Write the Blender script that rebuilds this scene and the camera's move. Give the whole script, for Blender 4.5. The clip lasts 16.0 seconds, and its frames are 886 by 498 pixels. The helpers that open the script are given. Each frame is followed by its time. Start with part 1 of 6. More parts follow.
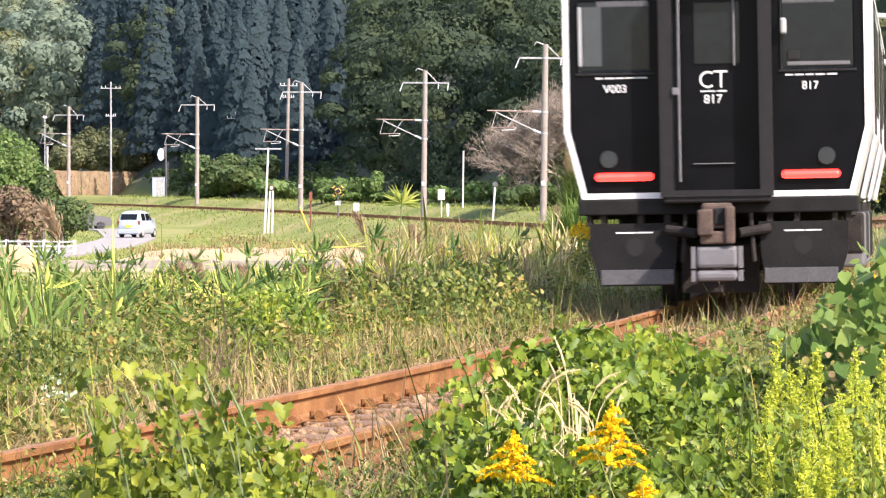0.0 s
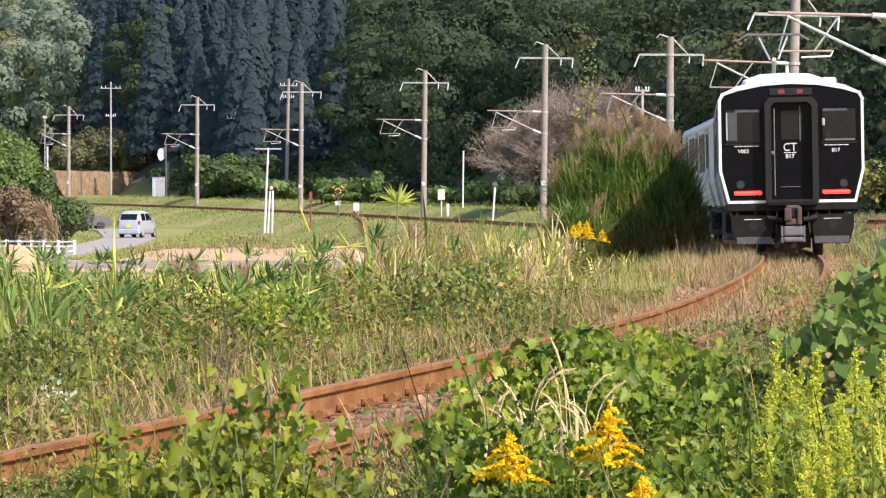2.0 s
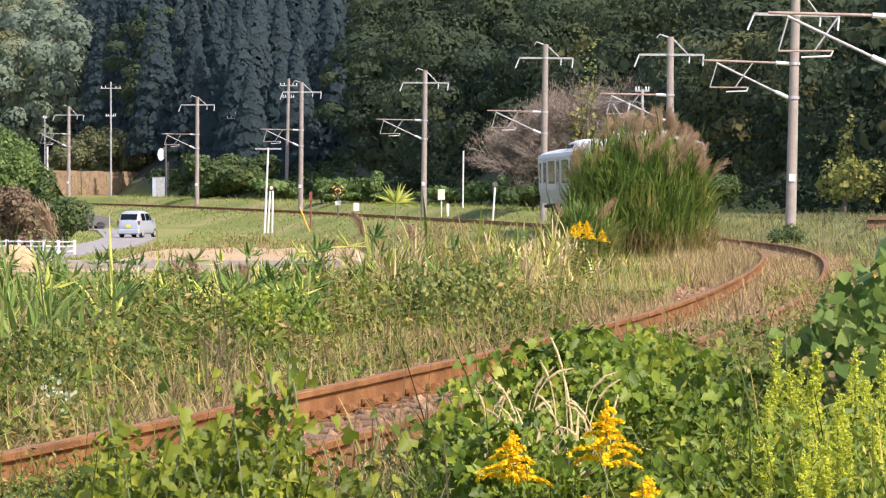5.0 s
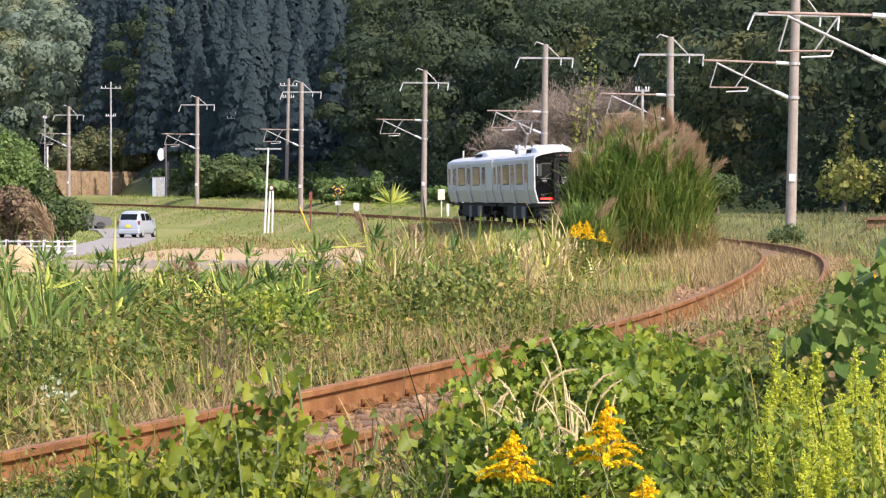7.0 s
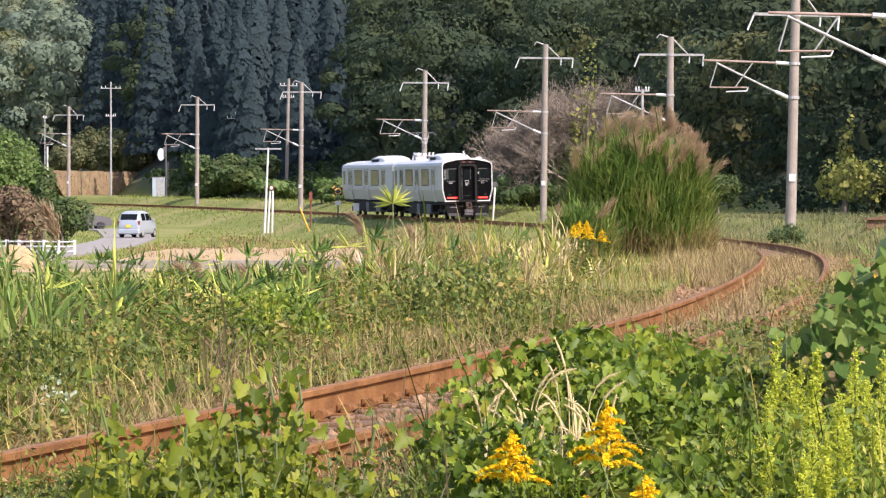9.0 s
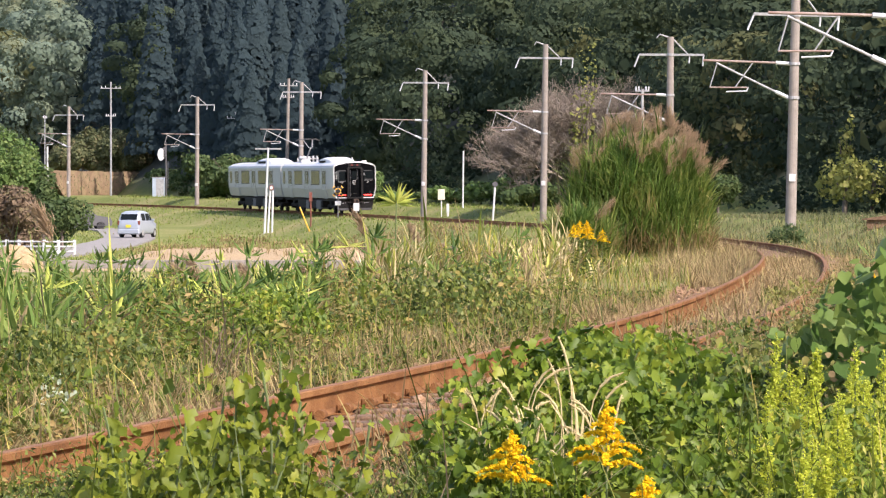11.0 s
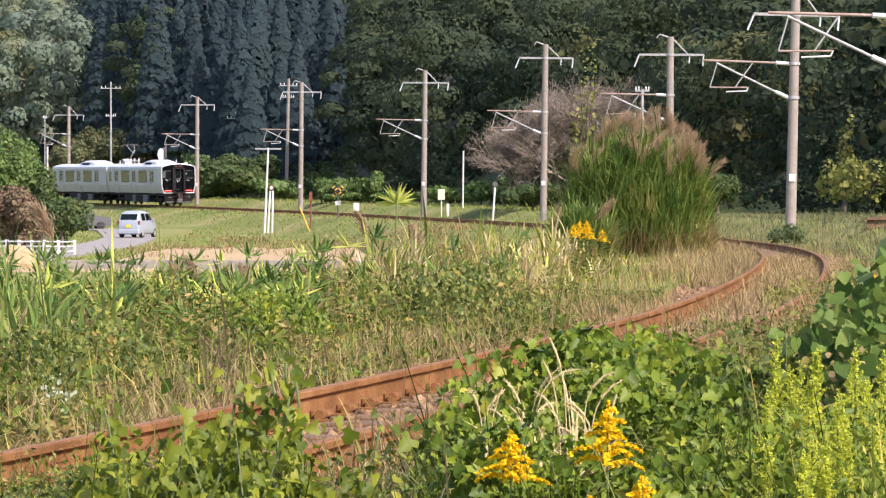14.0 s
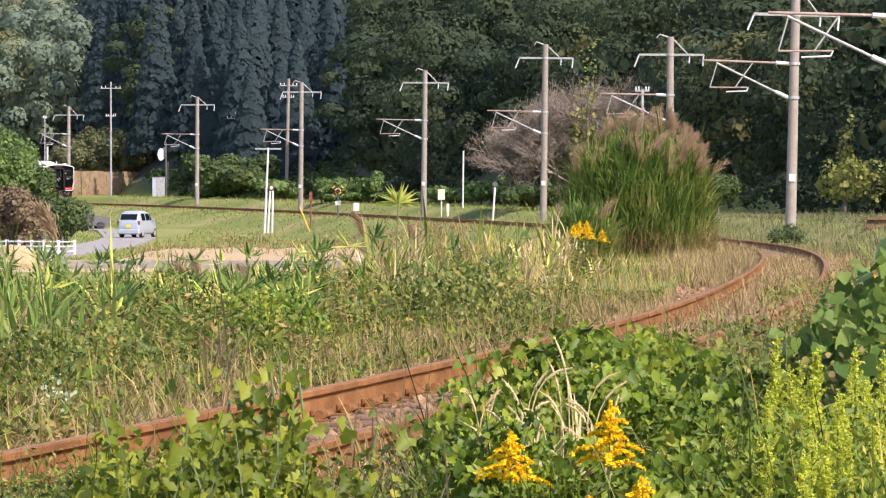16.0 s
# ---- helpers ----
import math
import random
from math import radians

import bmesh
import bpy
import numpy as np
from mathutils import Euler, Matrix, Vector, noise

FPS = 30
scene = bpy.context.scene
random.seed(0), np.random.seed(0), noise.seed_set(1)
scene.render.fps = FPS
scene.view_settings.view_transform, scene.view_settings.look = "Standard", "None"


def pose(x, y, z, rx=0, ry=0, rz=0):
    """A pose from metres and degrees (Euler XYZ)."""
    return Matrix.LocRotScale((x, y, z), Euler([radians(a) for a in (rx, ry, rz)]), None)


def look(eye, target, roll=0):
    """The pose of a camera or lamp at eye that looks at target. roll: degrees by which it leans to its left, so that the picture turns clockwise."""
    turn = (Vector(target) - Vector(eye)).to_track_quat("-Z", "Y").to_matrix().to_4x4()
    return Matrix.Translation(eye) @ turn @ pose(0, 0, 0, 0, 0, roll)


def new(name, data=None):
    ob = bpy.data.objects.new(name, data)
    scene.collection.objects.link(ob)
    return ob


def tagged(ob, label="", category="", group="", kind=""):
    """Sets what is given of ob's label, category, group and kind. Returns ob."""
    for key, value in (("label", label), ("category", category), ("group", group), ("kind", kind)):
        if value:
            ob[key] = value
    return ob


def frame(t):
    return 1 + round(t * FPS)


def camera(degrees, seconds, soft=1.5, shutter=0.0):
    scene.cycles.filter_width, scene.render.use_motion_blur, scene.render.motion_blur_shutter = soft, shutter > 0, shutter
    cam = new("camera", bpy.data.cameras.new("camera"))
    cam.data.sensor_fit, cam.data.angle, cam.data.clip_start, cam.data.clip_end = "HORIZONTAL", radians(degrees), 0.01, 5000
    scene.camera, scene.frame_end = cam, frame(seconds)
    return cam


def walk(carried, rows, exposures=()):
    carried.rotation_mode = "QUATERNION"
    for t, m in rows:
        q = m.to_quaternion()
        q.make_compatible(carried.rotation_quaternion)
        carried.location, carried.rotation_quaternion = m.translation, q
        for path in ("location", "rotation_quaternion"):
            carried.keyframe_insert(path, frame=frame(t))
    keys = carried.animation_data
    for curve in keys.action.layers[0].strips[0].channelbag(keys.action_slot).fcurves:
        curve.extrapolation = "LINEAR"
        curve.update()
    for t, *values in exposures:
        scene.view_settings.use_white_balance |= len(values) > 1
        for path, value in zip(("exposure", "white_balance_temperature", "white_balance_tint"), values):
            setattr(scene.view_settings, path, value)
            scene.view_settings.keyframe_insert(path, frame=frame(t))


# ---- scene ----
# A two-car train runs away along a rusty curved track; the camera stands still beside it, low in the weeds.
cam = camera(12.26, 16.0, soft=1.25, shutter=0.5)
EYE = (0.0, 0.0, 1.2)
walk(cam, [(0, look(EYE, (0, 100, -0.046))), (16, look(EYE, (0, 100, -0.046)))],
     [(0, 1.54, 6400, 22), (0.5, 1.25, 6400, 22), (1, 1.04, 6400, 22), (2, 1.01, 6400, 22), (3.5, 0.99, 6400, 22), (16, 0.96, 6400, 22)])

# ---- light ----
SUN_EL, SUN_AZ = 42.0, 134.0      # degrees; azimuth from +Y towards +X
world = bpy.data.worlds.new("sky")
scene.world = world
world.use_nodes = True
wn = world.node_tree.nodes
wl = world.node_tree.links
sky = wn.new("ShaderNodeTexSky")
sky.sky_type = 'NISHITA'
sky.sun_disc = False
sky.sun_elevation = radians(SUN_EL)
sky.sun_rotation = radians(SUN_AZ)
sky.dust_density = 2.0
wl.new(sky.outputs[0], wn["Background"].inputs[0])
wn["Background"].inputs[1].default_value = 0.15
sun_to = Vector((math.sin(radians(SUN_AZ)) * math.cos(radians(SUN_EL)), math.cos(radians(SUN_AZ)) * math.cos(radians(SUN_EL)), math.sin(radians(SUN_EL))))
sun = new("sun", bpy.data.lights.new("sun", 'SUN'))
sun.data.energy, sun.data.angle, sun.data.color = 3.9, radians(0.53), (1.0, 0.93, 0.80)
sun.matrix_world = look(sun_to * 50, (0, 0, 0))

# ---- materials ----


def material(name, rough=0.7, metal=0.0):
    m = bpy.data.materials.new(name)
    m.use_nodes = True
    b = m.node_tree.nodes["Principled BSDF"]
    b.inputs["Roughness"].default_value = rough
    b.inputs["Metallic"].default_value = metal
    return m, m.node_tree.nodes, m.node_tree.links, b


def ramp(nodes, stops):
    r = nodes.new("ShaderNodeValToRGB")
    while len(r.color_ramp.elements) < len(stops):
        r.color_ramp.elements.new(0.5)
    for e, (p, c) in zip(r.color_ramp.elements, stops):
        e.position, e.color = p, (*c, 1)
    return r


def noisy(name, c1, c2, scale=5.0, rough=0.7, metal=0.0, bump=0.2, fine=60.0, c3=None, spec=None):
    """Two scales of colour variation and a fine relief."""
    m, n, l, b = material(name, rough, metal)
    tc = n.new("ShaderNodeTexCoord")
    a = n.new("ShaderNodeTexNoise")
    a.inputs["Scale"].default_value, a.inputs["Detail"].default_value = scale, 6
    f = n.new("ShaderNodeTexNoise")
    f.inputs["Scale"].default_value, f.inputs["Detail"].default_value = fine, 4
    l.new(tc.outputs["Object"], a.inputs["Vector"])
    l.new(tc.outputs["Object"], f.inputs["Vector"])
    mx = n.new("ShaderNodeMath")
    mx.operation = 'MULTIPLY_ADD'
    mx.inputs[1].default_value, mx.inputs[2].default_value = 0.45, 0.0
    l.new(f.outputs[0], mx.inputs[0])
    ad = n.new("ShaderNodeMath")
    ad.operation = 'MULTIPLY_ADD'
    ad.inputs[1].default_value = 0.6
    l.new(a.outputs[0], ad.inputs[0])
    l.new(mx.outputs[0], ad.inputs[2])
    stops = [(0.35, c1), (0.68, c2)] if c3 is None else [(0.35, c1), (0.52, c2), (0.68, c3)]
    r = ramp(n, stops)
    l.new(ad.outputs[0], r.inputs[0])
    l.new(r.outputs[0], b.inputs["Base Color"])
    bp = n.new("ShaderNodeBump")
    bp.inputs["Strength"].default_value, bp.inputs["Distance"].default_value = bump, 0.02
    l.new(f.outputs[0], bp.inputs["Height"])
    l.new(bp.outputs[0], b.inputs["Normal"])
    if spec is not None:
        b.inputs["Specular IOR Level"].default_value = spec
    return m


def leafy(name, stops, rough=0.5, through_light=0.35, patch=1.2, spec=0.18, single=0.6):
    """Leaf surface: colour by leaf and by patch, with light shining through."""
    m, n, l, b = material(name, rough)
    b.inputs["Specular IOR Level"].default_value = spec
    g = n.new("ShaderNodeNewGeometry")
    tc = n.new("ShaderNodeTexCoord")
    a = n.new("ShaderNodeTexNoise")
    a.inputs["Scale"].default_value, a.inputs["Detail"].default_value = patch, 3
    l.new(tc.outputs["Object"], a.inputs["Vector"])
    s1 = n.new("ShaderNodeMath")
    s1.operation = 'MULTIPLY_ADD'
    s1.inputs[1].default_value = 1.3
    s1.inputs[2].default_value = -0.1 - single / 2
    l.new(a.outputs[0], s1.inputs[0])
    s2 = n.new("ShaderNodeMath")
    s2.operation = 'MULTIPLY_ADD'
    s2.inputs[1].default_value = single
    l.new(g.outputs["Random Per Island"], s2.inputs[0])
    l.new(s1.outputs[0], s2.inputs[2])
    r = ramp(n, stops)
    l.new(s2.outputs[0], r.inputs[0])
    l.new(r.outputs[0], b.inputs["Base Color"])
    t = n.new("ShaderNodeBsdfTranslucent")
    l.new(r.outputs[0], t.inputs["Color"])
    mix = n.new("ShaderNodeMixShader")
    mix.inputs[0].default_value = through_light
    l.new(b.outputs[0], mix.inputs[1])
    l.new(t.outputs[0], mix.inputs[2])
    l.new(mix.outputs[0], n["Material Output"].inputs[0])
    return m


def plain(name, c, rough=0.5, metal=0.0, var=0.25, scale=9.0, fine=80.0, bump=0.06):
    return noisy(name, tuple(v * (1 - var) for v in c), c, scale, rough, metal, bump, fine)


def glow(name, c, strength):
    m, n, l, b = material(name, 0.4)
    b.inputs["Base Color"].default_value = (*c, 1)
    b.inputs["Emission Color"].default_value = (*c, 1)
    b.inputs["Emission Strength"].default_value = strength
    return m


M_GROUND = noisy("meadow_soil", (0.10, 0.13, 0.035), (0.165, 0.185, 0.052), 0.16, 0.95, 0, 0.6, 5.0, (0.28, 0.235, 0.115), 0.1)


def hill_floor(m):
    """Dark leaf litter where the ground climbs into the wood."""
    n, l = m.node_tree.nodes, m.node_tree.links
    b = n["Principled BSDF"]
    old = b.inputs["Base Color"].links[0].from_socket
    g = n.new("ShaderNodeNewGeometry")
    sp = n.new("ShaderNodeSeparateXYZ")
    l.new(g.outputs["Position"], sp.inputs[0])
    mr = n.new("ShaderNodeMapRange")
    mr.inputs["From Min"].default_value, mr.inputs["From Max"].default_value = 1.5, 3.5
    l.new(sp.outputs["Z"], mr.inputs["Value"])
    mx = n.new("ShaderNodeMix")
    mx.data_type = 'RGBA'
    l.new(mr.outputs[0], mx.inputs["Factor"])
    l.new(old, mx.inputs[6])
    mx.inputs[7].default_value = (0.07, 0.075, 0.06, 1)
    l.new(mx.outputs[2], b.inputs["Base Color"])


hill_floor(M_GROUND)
M_BALLAST = noisy("brown_ballast", (0.11, 0.058, 0.030), (0.26, 0.155, 0.085), 12, 0.95, 0, 0.9, 70, (0.40, 0.27, 0.17), 0.1)
M_RUST = noisy("rusty_rail_steel", (0.10, 0.045, 0.017), (0.185, 0.082, 0.028), 3.5, 0.8, 0.0, 0.35, 90, (0.27, 0.135, 0.052), 0.2)
M_RAILTOP = noisy("worn_rail_top", (0.16, 0.080, 0.045), (0.25, 0.145, 0.085), 6, 0.9, 0.0, 0.1, 120, None, 0.1)
M_SLEEPER = noisy("weathered_sleeper", (0.09, 0.052, 0.030), (0.22, 0.135, 0.078), 8, 0.95, 0, 0.6, 60)
M_CONC = noisy("weathered_concrete", (0.20, 0.172, 0.15), (0.30, 0.262, 0.23), 3, 0.9, 0, 0.3, 50)
M_GALV = noisy("galvanised_steel", (0.24, 0.24, 0.24), (0.42, 0.42, 0.42), 7, 0.6, 0.2, 0.1, 60)
M_RUSTARM = noisy("rust_stained_tube", (0.20, 0.11, 0.08), (0.40, 0.34, 0.30), 2.2, 0.7, 0.1, 0.1, 60)
M_INSUL = plain("white_porcelain", (0.62, 0.63, 0.65), 0.35)
M_WHITE = plain("white_paint", (0.62, 0.62, 0.61), 0.45, 0, 0.12)
M_ROAD = noisy("pale_asphalt", (0.21, 0.20, 0.185), (0.29, 0.275, 0.255), 1.5, 0.95, 0, 0.3, 60, None, 0.15)
M_EARTH = noisy("dry_earth_bank", (0.13, 0.09, 0.055), (0.20, 0.14, 0.085), 1.1, 0.95, 0, 0.9, 6, (0.24, 0.19, 0.10), 0.1)
M_BARK = noisy("grey_bark", (0.07, 0.055, 0.045), (0.20, 0.16, 0.13), 5, 0.9, 0, 0.5, 40)
M_STEEL = noisy("brushed_stainless", (0.37, 0.37, 0.38), (0.45, 0.45, 0.46), 0.6, 0.5, 0.25, 0.03, 30)
M_ROOF = plain("light_grey_roof", (0.60, 0.61, 0.62), 0.55)
M_BLACK = noisy("black_paint", (0.0025, 0.003, 0.0035), (0.005, 0.005, 0.006), 4, 0.2, 0, 0.02, 60, None, 0.07)
M_FRAMEBLACK = noisy("dark_grey_frame", (0.004, 0.0035, 0.0035), (0.009, 0.008, 0.008), 8, 0.6, 0, 0.05, 60, None, 0.3)
M_SKIRT = noisy("dusty_dark_grey", (0.005, 0.005, 0.005), (0.013, 0.0125, 0.012), 4, 0.75, 0, 0.1, 40, None, 0.15)
# flat black that stands for the shade inside uncut openings
M_HOLE = plain("opening_shade", (0.004, 0.004, 0.004), 0.9)
M_SKIRTLIP = noisy("worn_skirt_lip", (0.035, 0.035, 0.037), (0.065, 0.065, 0.068), 5, 0.7, 0, 0.1, 40)
M_BLIND = plain("grey_blind", (0.035, 0.041, 0.041), 0.6)
M_UNDER = noisy("underfloor_grime", (0.010, 0.009, 0.009), (0.028, 0.024, 0.021), 6, 0.9, 0, 0.2, 40, None, 0.2)
M_BOXGREY = plain("dull_grey_box", (0.11, 0.108, 0.112), 0.7)
M_COUPLER = noisy("rusty_coupler", (0.030, 0.019, 0.014), (0.085, 0.055, 0.040), 10, 0.85, 0, 0.3, 60)
M_DARKGLASS = noisy("dark_window_glass", (0.005, 0.007, 0.008), (0.009, 0.012, 0.013), 9, 0.06, 0, 0.02, 80, None, 0.22)
M_SIDEGLASS = plain("tinted_side_glass", (0.075, 0.072, 0.052), 0.1, 0, 0.25)
M_TAIL = glow("red_tail_light", (1.0, 0.045, 0.03), 1.25)
M_LED = glow("red_sign_led", (0.16, 0.02, 0.015), 0.06)
M_LENS = plain("lamp_lens", (0.018, 0.022, 0.024), 0.15)
M_RUBBER = plain("black_rubber", (0.025, 0.025, 0.026), 0.8)
M_VAN = plain("silver_blue_paint", (0.38, 0.42, 0.48), 0.3, 0.25, 0.08)
M_PLATE = plain("yellow_plate", (0.75, 0.62, 0.05), 0.5)
M_YELLOW = plain("yellow_sign_paint", (0.75, 0.42, 0.05), 0.5)
M_RED = plain("faded_red_paint", (0.20, 0.06, 0.04), 0.6)
M_CREAM = plain("cream_board", (0.72, 0.68, 0.52), 0.6)
M_BLUEGREY = plain("blue_grey_cabinet", (0.42, 0.50, 0.58), 0.5)
M_PALE = noisy("straw_stem", (0.36, 0.28, 0.13), (0.56, 0.46, 0.24), 14, 0.85, 0, 0.1, 90)
M_STRAW = noisy("pale_straw", (0.26, 0.18, 0.09), (0.46, 0.34, 0.19), 9, 0.95, 0, 0.9, 60)

G = lambda r, g, b: (r, g, b)
L_VINE = leafy("vine_leaf", [(0.0, G(0.024, 0.050, 0.006)), (0.45, G(0.088, 0.145, 0.013)), (0.85, G(0.20, 0.255, 0.024)), (1.0, G(0.38, 0.35, 0.05))], 0.5, 0.34, 1.6, 0.25, 0.6)
L_SHOOT = leafy("young_vine_leaf", [(0.0, G(0.036, 0.066, 0.008)), (0.45, G(0.120, 0.165, 0.016)), (0.85, G(0.27, 0.295, 0.030)), (1.0, G(0.48, 0.43, 0.07))], 0.5, 0.45, 1.6, 0.25, 0.65)
L_KUDZU = leafy("broad_vine_leaf", [(0.0, G(0.04, 0.085, 0.018)), (0.5, G(0.095, 0.165, 0.034)), (1.0, G(0.21, 0.28, 0.065))], 0.5, 0.4)
L_WEED = leafy("small_weed_leaf", [(0.0, G(0.022, 0.042, 0.009)), (0.45, G(0.068, 0.098, 0.018)), (0.75, G(0.16, 0.185, 0.036)), (1.0, G(0.28, 0.20, 0.06))], 0.45, 0.22)
L_BLADE = leafy("green_grass_blade", [(0.0, G(0.05, 0.09, 0.012)), (0.4, G(0.125, 0.170, 0.024)), (0.7, G(0.275, 0.28, 0.046)), (1.0, G(0.60, 0.46, 0.14))])
L_PAMPAS = leafy("pampas_blade", [(0.0, G(0.05, 0.11, 0.022)), (0.5, G(0.125, 0.20, 0.04)), (0.85, G(0.28, 0.33, 0.085)), (1.0, G(0.46, 0.37, 0.16))])
# leaf green with autumn tints, paled in the colour itself for distance haze
L_HAZY_FAR = leafy("hazed_far_wood_leaf", [(0.0, G(0.140, 0.195, 0.165)), (0.6, G(0.180, 0.232, 0.165)), (1.0, G(0.28, 0.265, 0.12))], 0.9, 0.40, 0.12, 0.02, 0.10)
L_DRY = leafy("dry_grass", [(0.0, G(0.13, 0.09, 0.045)), (0.4, G(0.245, 0.178, 0.085)), (0.8, G(0.41, 0.315, 0.15)), (1.0, G(0.19, 0.22, 0.055))], 0.8)
L_PLUME = leafy("brown_plume", [(0.0, G(0.37, 0.25, 0.15)), (0.6, G(0.54, 0.39, 0.25)), (1.0, G(0.66, 0.52, 0.37))], 0.85, 0.5)
L_YELLOW = leafy("goldenrod_flower", [(0.0, G(0.72, 0.44, 0.006)), (0.6, G(0.86, 0.60, 0.012)), (1.0, G(0.92, 0.72, 0.03))], 0.7, 0.35, 14.0, 0.1, 0.35)
L_YGREEN = leafy("young_goldenrod", [(0.0, G(0.38, 0.46, 0.06)), (0.6, G(0.58, 0.62, 0.09)), (1.0, G(0.78, 0.72, 0.10))], 0.8, 0.55, 1.2, 0.05, 0.45)
L_LIME = leafy("yellow_green_bamboo_leaf", [(0.0, G(0.26, 0.33, 0.05)), (0.6, G(0.46, 0.50, 0.10)), (1.0, G(0.62, 0.55, 0.16))], 0.5)
# dark green whose deep tones are cooled and lifted to stand for haze
L_FOREST = leafy("hazed_forest_leaf", [(0.0, G(0.042, 0.062, 0.048)), (0.5, G(0.060, 0.085, 0.053)), (0.85, G(0.092, 0.116, 0.055)), (1.0, G(0.15, 0.15, 0.065))], 0.85, 0.45, 0.16, 0.03, 0.15)
L_TAWNY = leafy("turning_and_lit_leaf", [(0.0, G(0.070, 0.082, 0.045)), (0.6, G(0.105, 0.115, 0.052)), (1.0, G(0.17, 0.14, 0.068))], 0.85, 0.3, 0.3, 0.03, 0.2)
# blue-grey of distance haze is put into this evergreen leaf colour
L_HAZY_CEDAR = leafy("hazed_evergreen_leaf", [(0.0, G(0.046, 0.071, 0.082)), (0.6, G(0.053, 0.080, 0.088)), (1.0, G(0.063, 0.090, 0.090))], 0.9, 0.5, 0.05, 0.02, 0.08)
L_SILVER = leafy("silvery_leaf", [(0.0, G(0.26, 0.32, 0.20)), (1.0, G(0.55, 0.60, 0.44))], 0.6, 0.3)
L_RUSSET = leafy("russet_weed_leaf", [(0.0, G(0.10, 0.085, 0.03)), (0.5, G(0.21, 0.17, 0.055)), (1.0, G(0.36, 0.25, 0.10))], 0.6, 0.3)
L_SUNNY = leafy("sunlit_leaf", [(0.0, G(0.14, 0.165, 0.04)), (0.6, G(0.24, 0.255, 0.065)), (1.0, G(0.36, 0.33, 0.11))], 0.6, 0.4)
L_OLIVE = leafy("olive_shrub_leaf", [(0.0, G(0.08, 0.095, 0.025)), (0.5, G(0.18, 0.185, 0.045)), (1.0, G(0.30, 0.26, 0.08))], 0.6, 0.3)
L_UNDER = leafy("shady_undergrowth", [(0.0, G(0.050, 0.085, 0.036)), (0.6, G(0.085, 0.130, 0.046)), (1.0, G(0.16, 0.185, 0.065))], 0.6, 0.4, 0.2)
L_DULL = leafy("dull_hedge_leaf", [(0.0, G(0.085, 0.105, 0.052)), (0.6, G(0.15, 0.165, 0.075)), (1.0, G(0.25, 0.20, 0.11))], 0.7, 0.35, 0.3)
L_BUSH = leafy("bush_leaf", [(0.0, G(0.055, 0.105, 0.03)), (0.5, G(0.11, 0.18, 0.05)), (1.0, G(0.20, 0.26, 0.085))], 0.5, 0.35, 0.5)
L_BROWNBUSH = leafy("withered_leaf", [(0.0, G(0.11, 0.075, 0.05)), (0.6, G(0.20, 0.145, 0.095)), (1.0, G(0.22, 0.20, 0.085))], 0.8, 0.25, 0.6)
L_MEADOW = leafy("meadow_grass", [(0.0, G(0.125, 0.185, 0.040)), (0.5, G(0.20, 0.265, 0.058)), (1.0, G(0.38, 0.32, 0.13))], 0.8, 0.4, 0.07, 0.2, 0.45)

# ---- the line of the track ----
KNOT_Y = np.array([-80, 0, 17, 34, 52, 68, 81, 103.5, 130, 170, 208, 230, 304, 345, 376, 450, 560.0])
KNOT_X = np.array([-20, -4.6, -1.24, 1.88, 4.16, 5.75, 6.84, 8.14, 8.35, 6.75, 3.9, 1.35, -13.0, -24.5, -35.0, -63, -112.0])


def spline(kx, ky):
    """Natural cubic spline through the knots."""
    n = len(kx)
    h = np.diff(kx)
    a = np.zeros((n, n))
    r = np.zeros(n)
    a[0, 0] = a[-1, -1] = 1
    for i in range(1, n - 1):
        a[i, i - 1], a[i, i], a[i, i + 1] = h[i - 1], 2 * (h[i - 1] + h[i]), h[i]
        r[i] = 6 * ((ky[i + 1] - ky[i]) / h[i] - (ky[i] - ky[i - 1]) / h[i - 1])
    c = np.linalg.solve(a, r)

    def f(x):
        x = np.clip(np.asarray(x, float), kx[0], kx[-1])
        i = np.clip(np.searchsorted(kx, x) - 1, 0, n - 2)
        u, v = kx[i + 1] - x, x - kx[i]
        return c[i] * u ** 3 / (6 * h[i]) + c[i + 1] * v ** 3 / (6 * h[i]) + (ky[i] / h[i] - c[i] * h[i] / 6) * u + (ky[i + 1] / h[i] - c[i + 1] * h[i] / 6) * v
    return f


track_x = spline(KNOT_Y, KNOT_X)
rail_z = spline(np.array([-80, 17, 38, 80.7, 112, 180, 235, 311, 384, 560.0]), np.array([0.17, 0.15, 0.15, 0.05, -0.05, -0.09, -0.04, 0.36, 0.83, 1.9]))


def smooth(a, b, x):
    t = np.clip((np.asarray(x, float) - a) / (b - a), 0, 1)
    return t * t * (3 - 2 * t)


def wob(x, y):
    return 0.5 * np.sin(x * 1.3 + 0.7 * y) + 0.3 * np.sin(2.9 * x - 1.7 * y + 1) + 0.2 * np.sin(0.37 * x + 0.53 * y + 2)


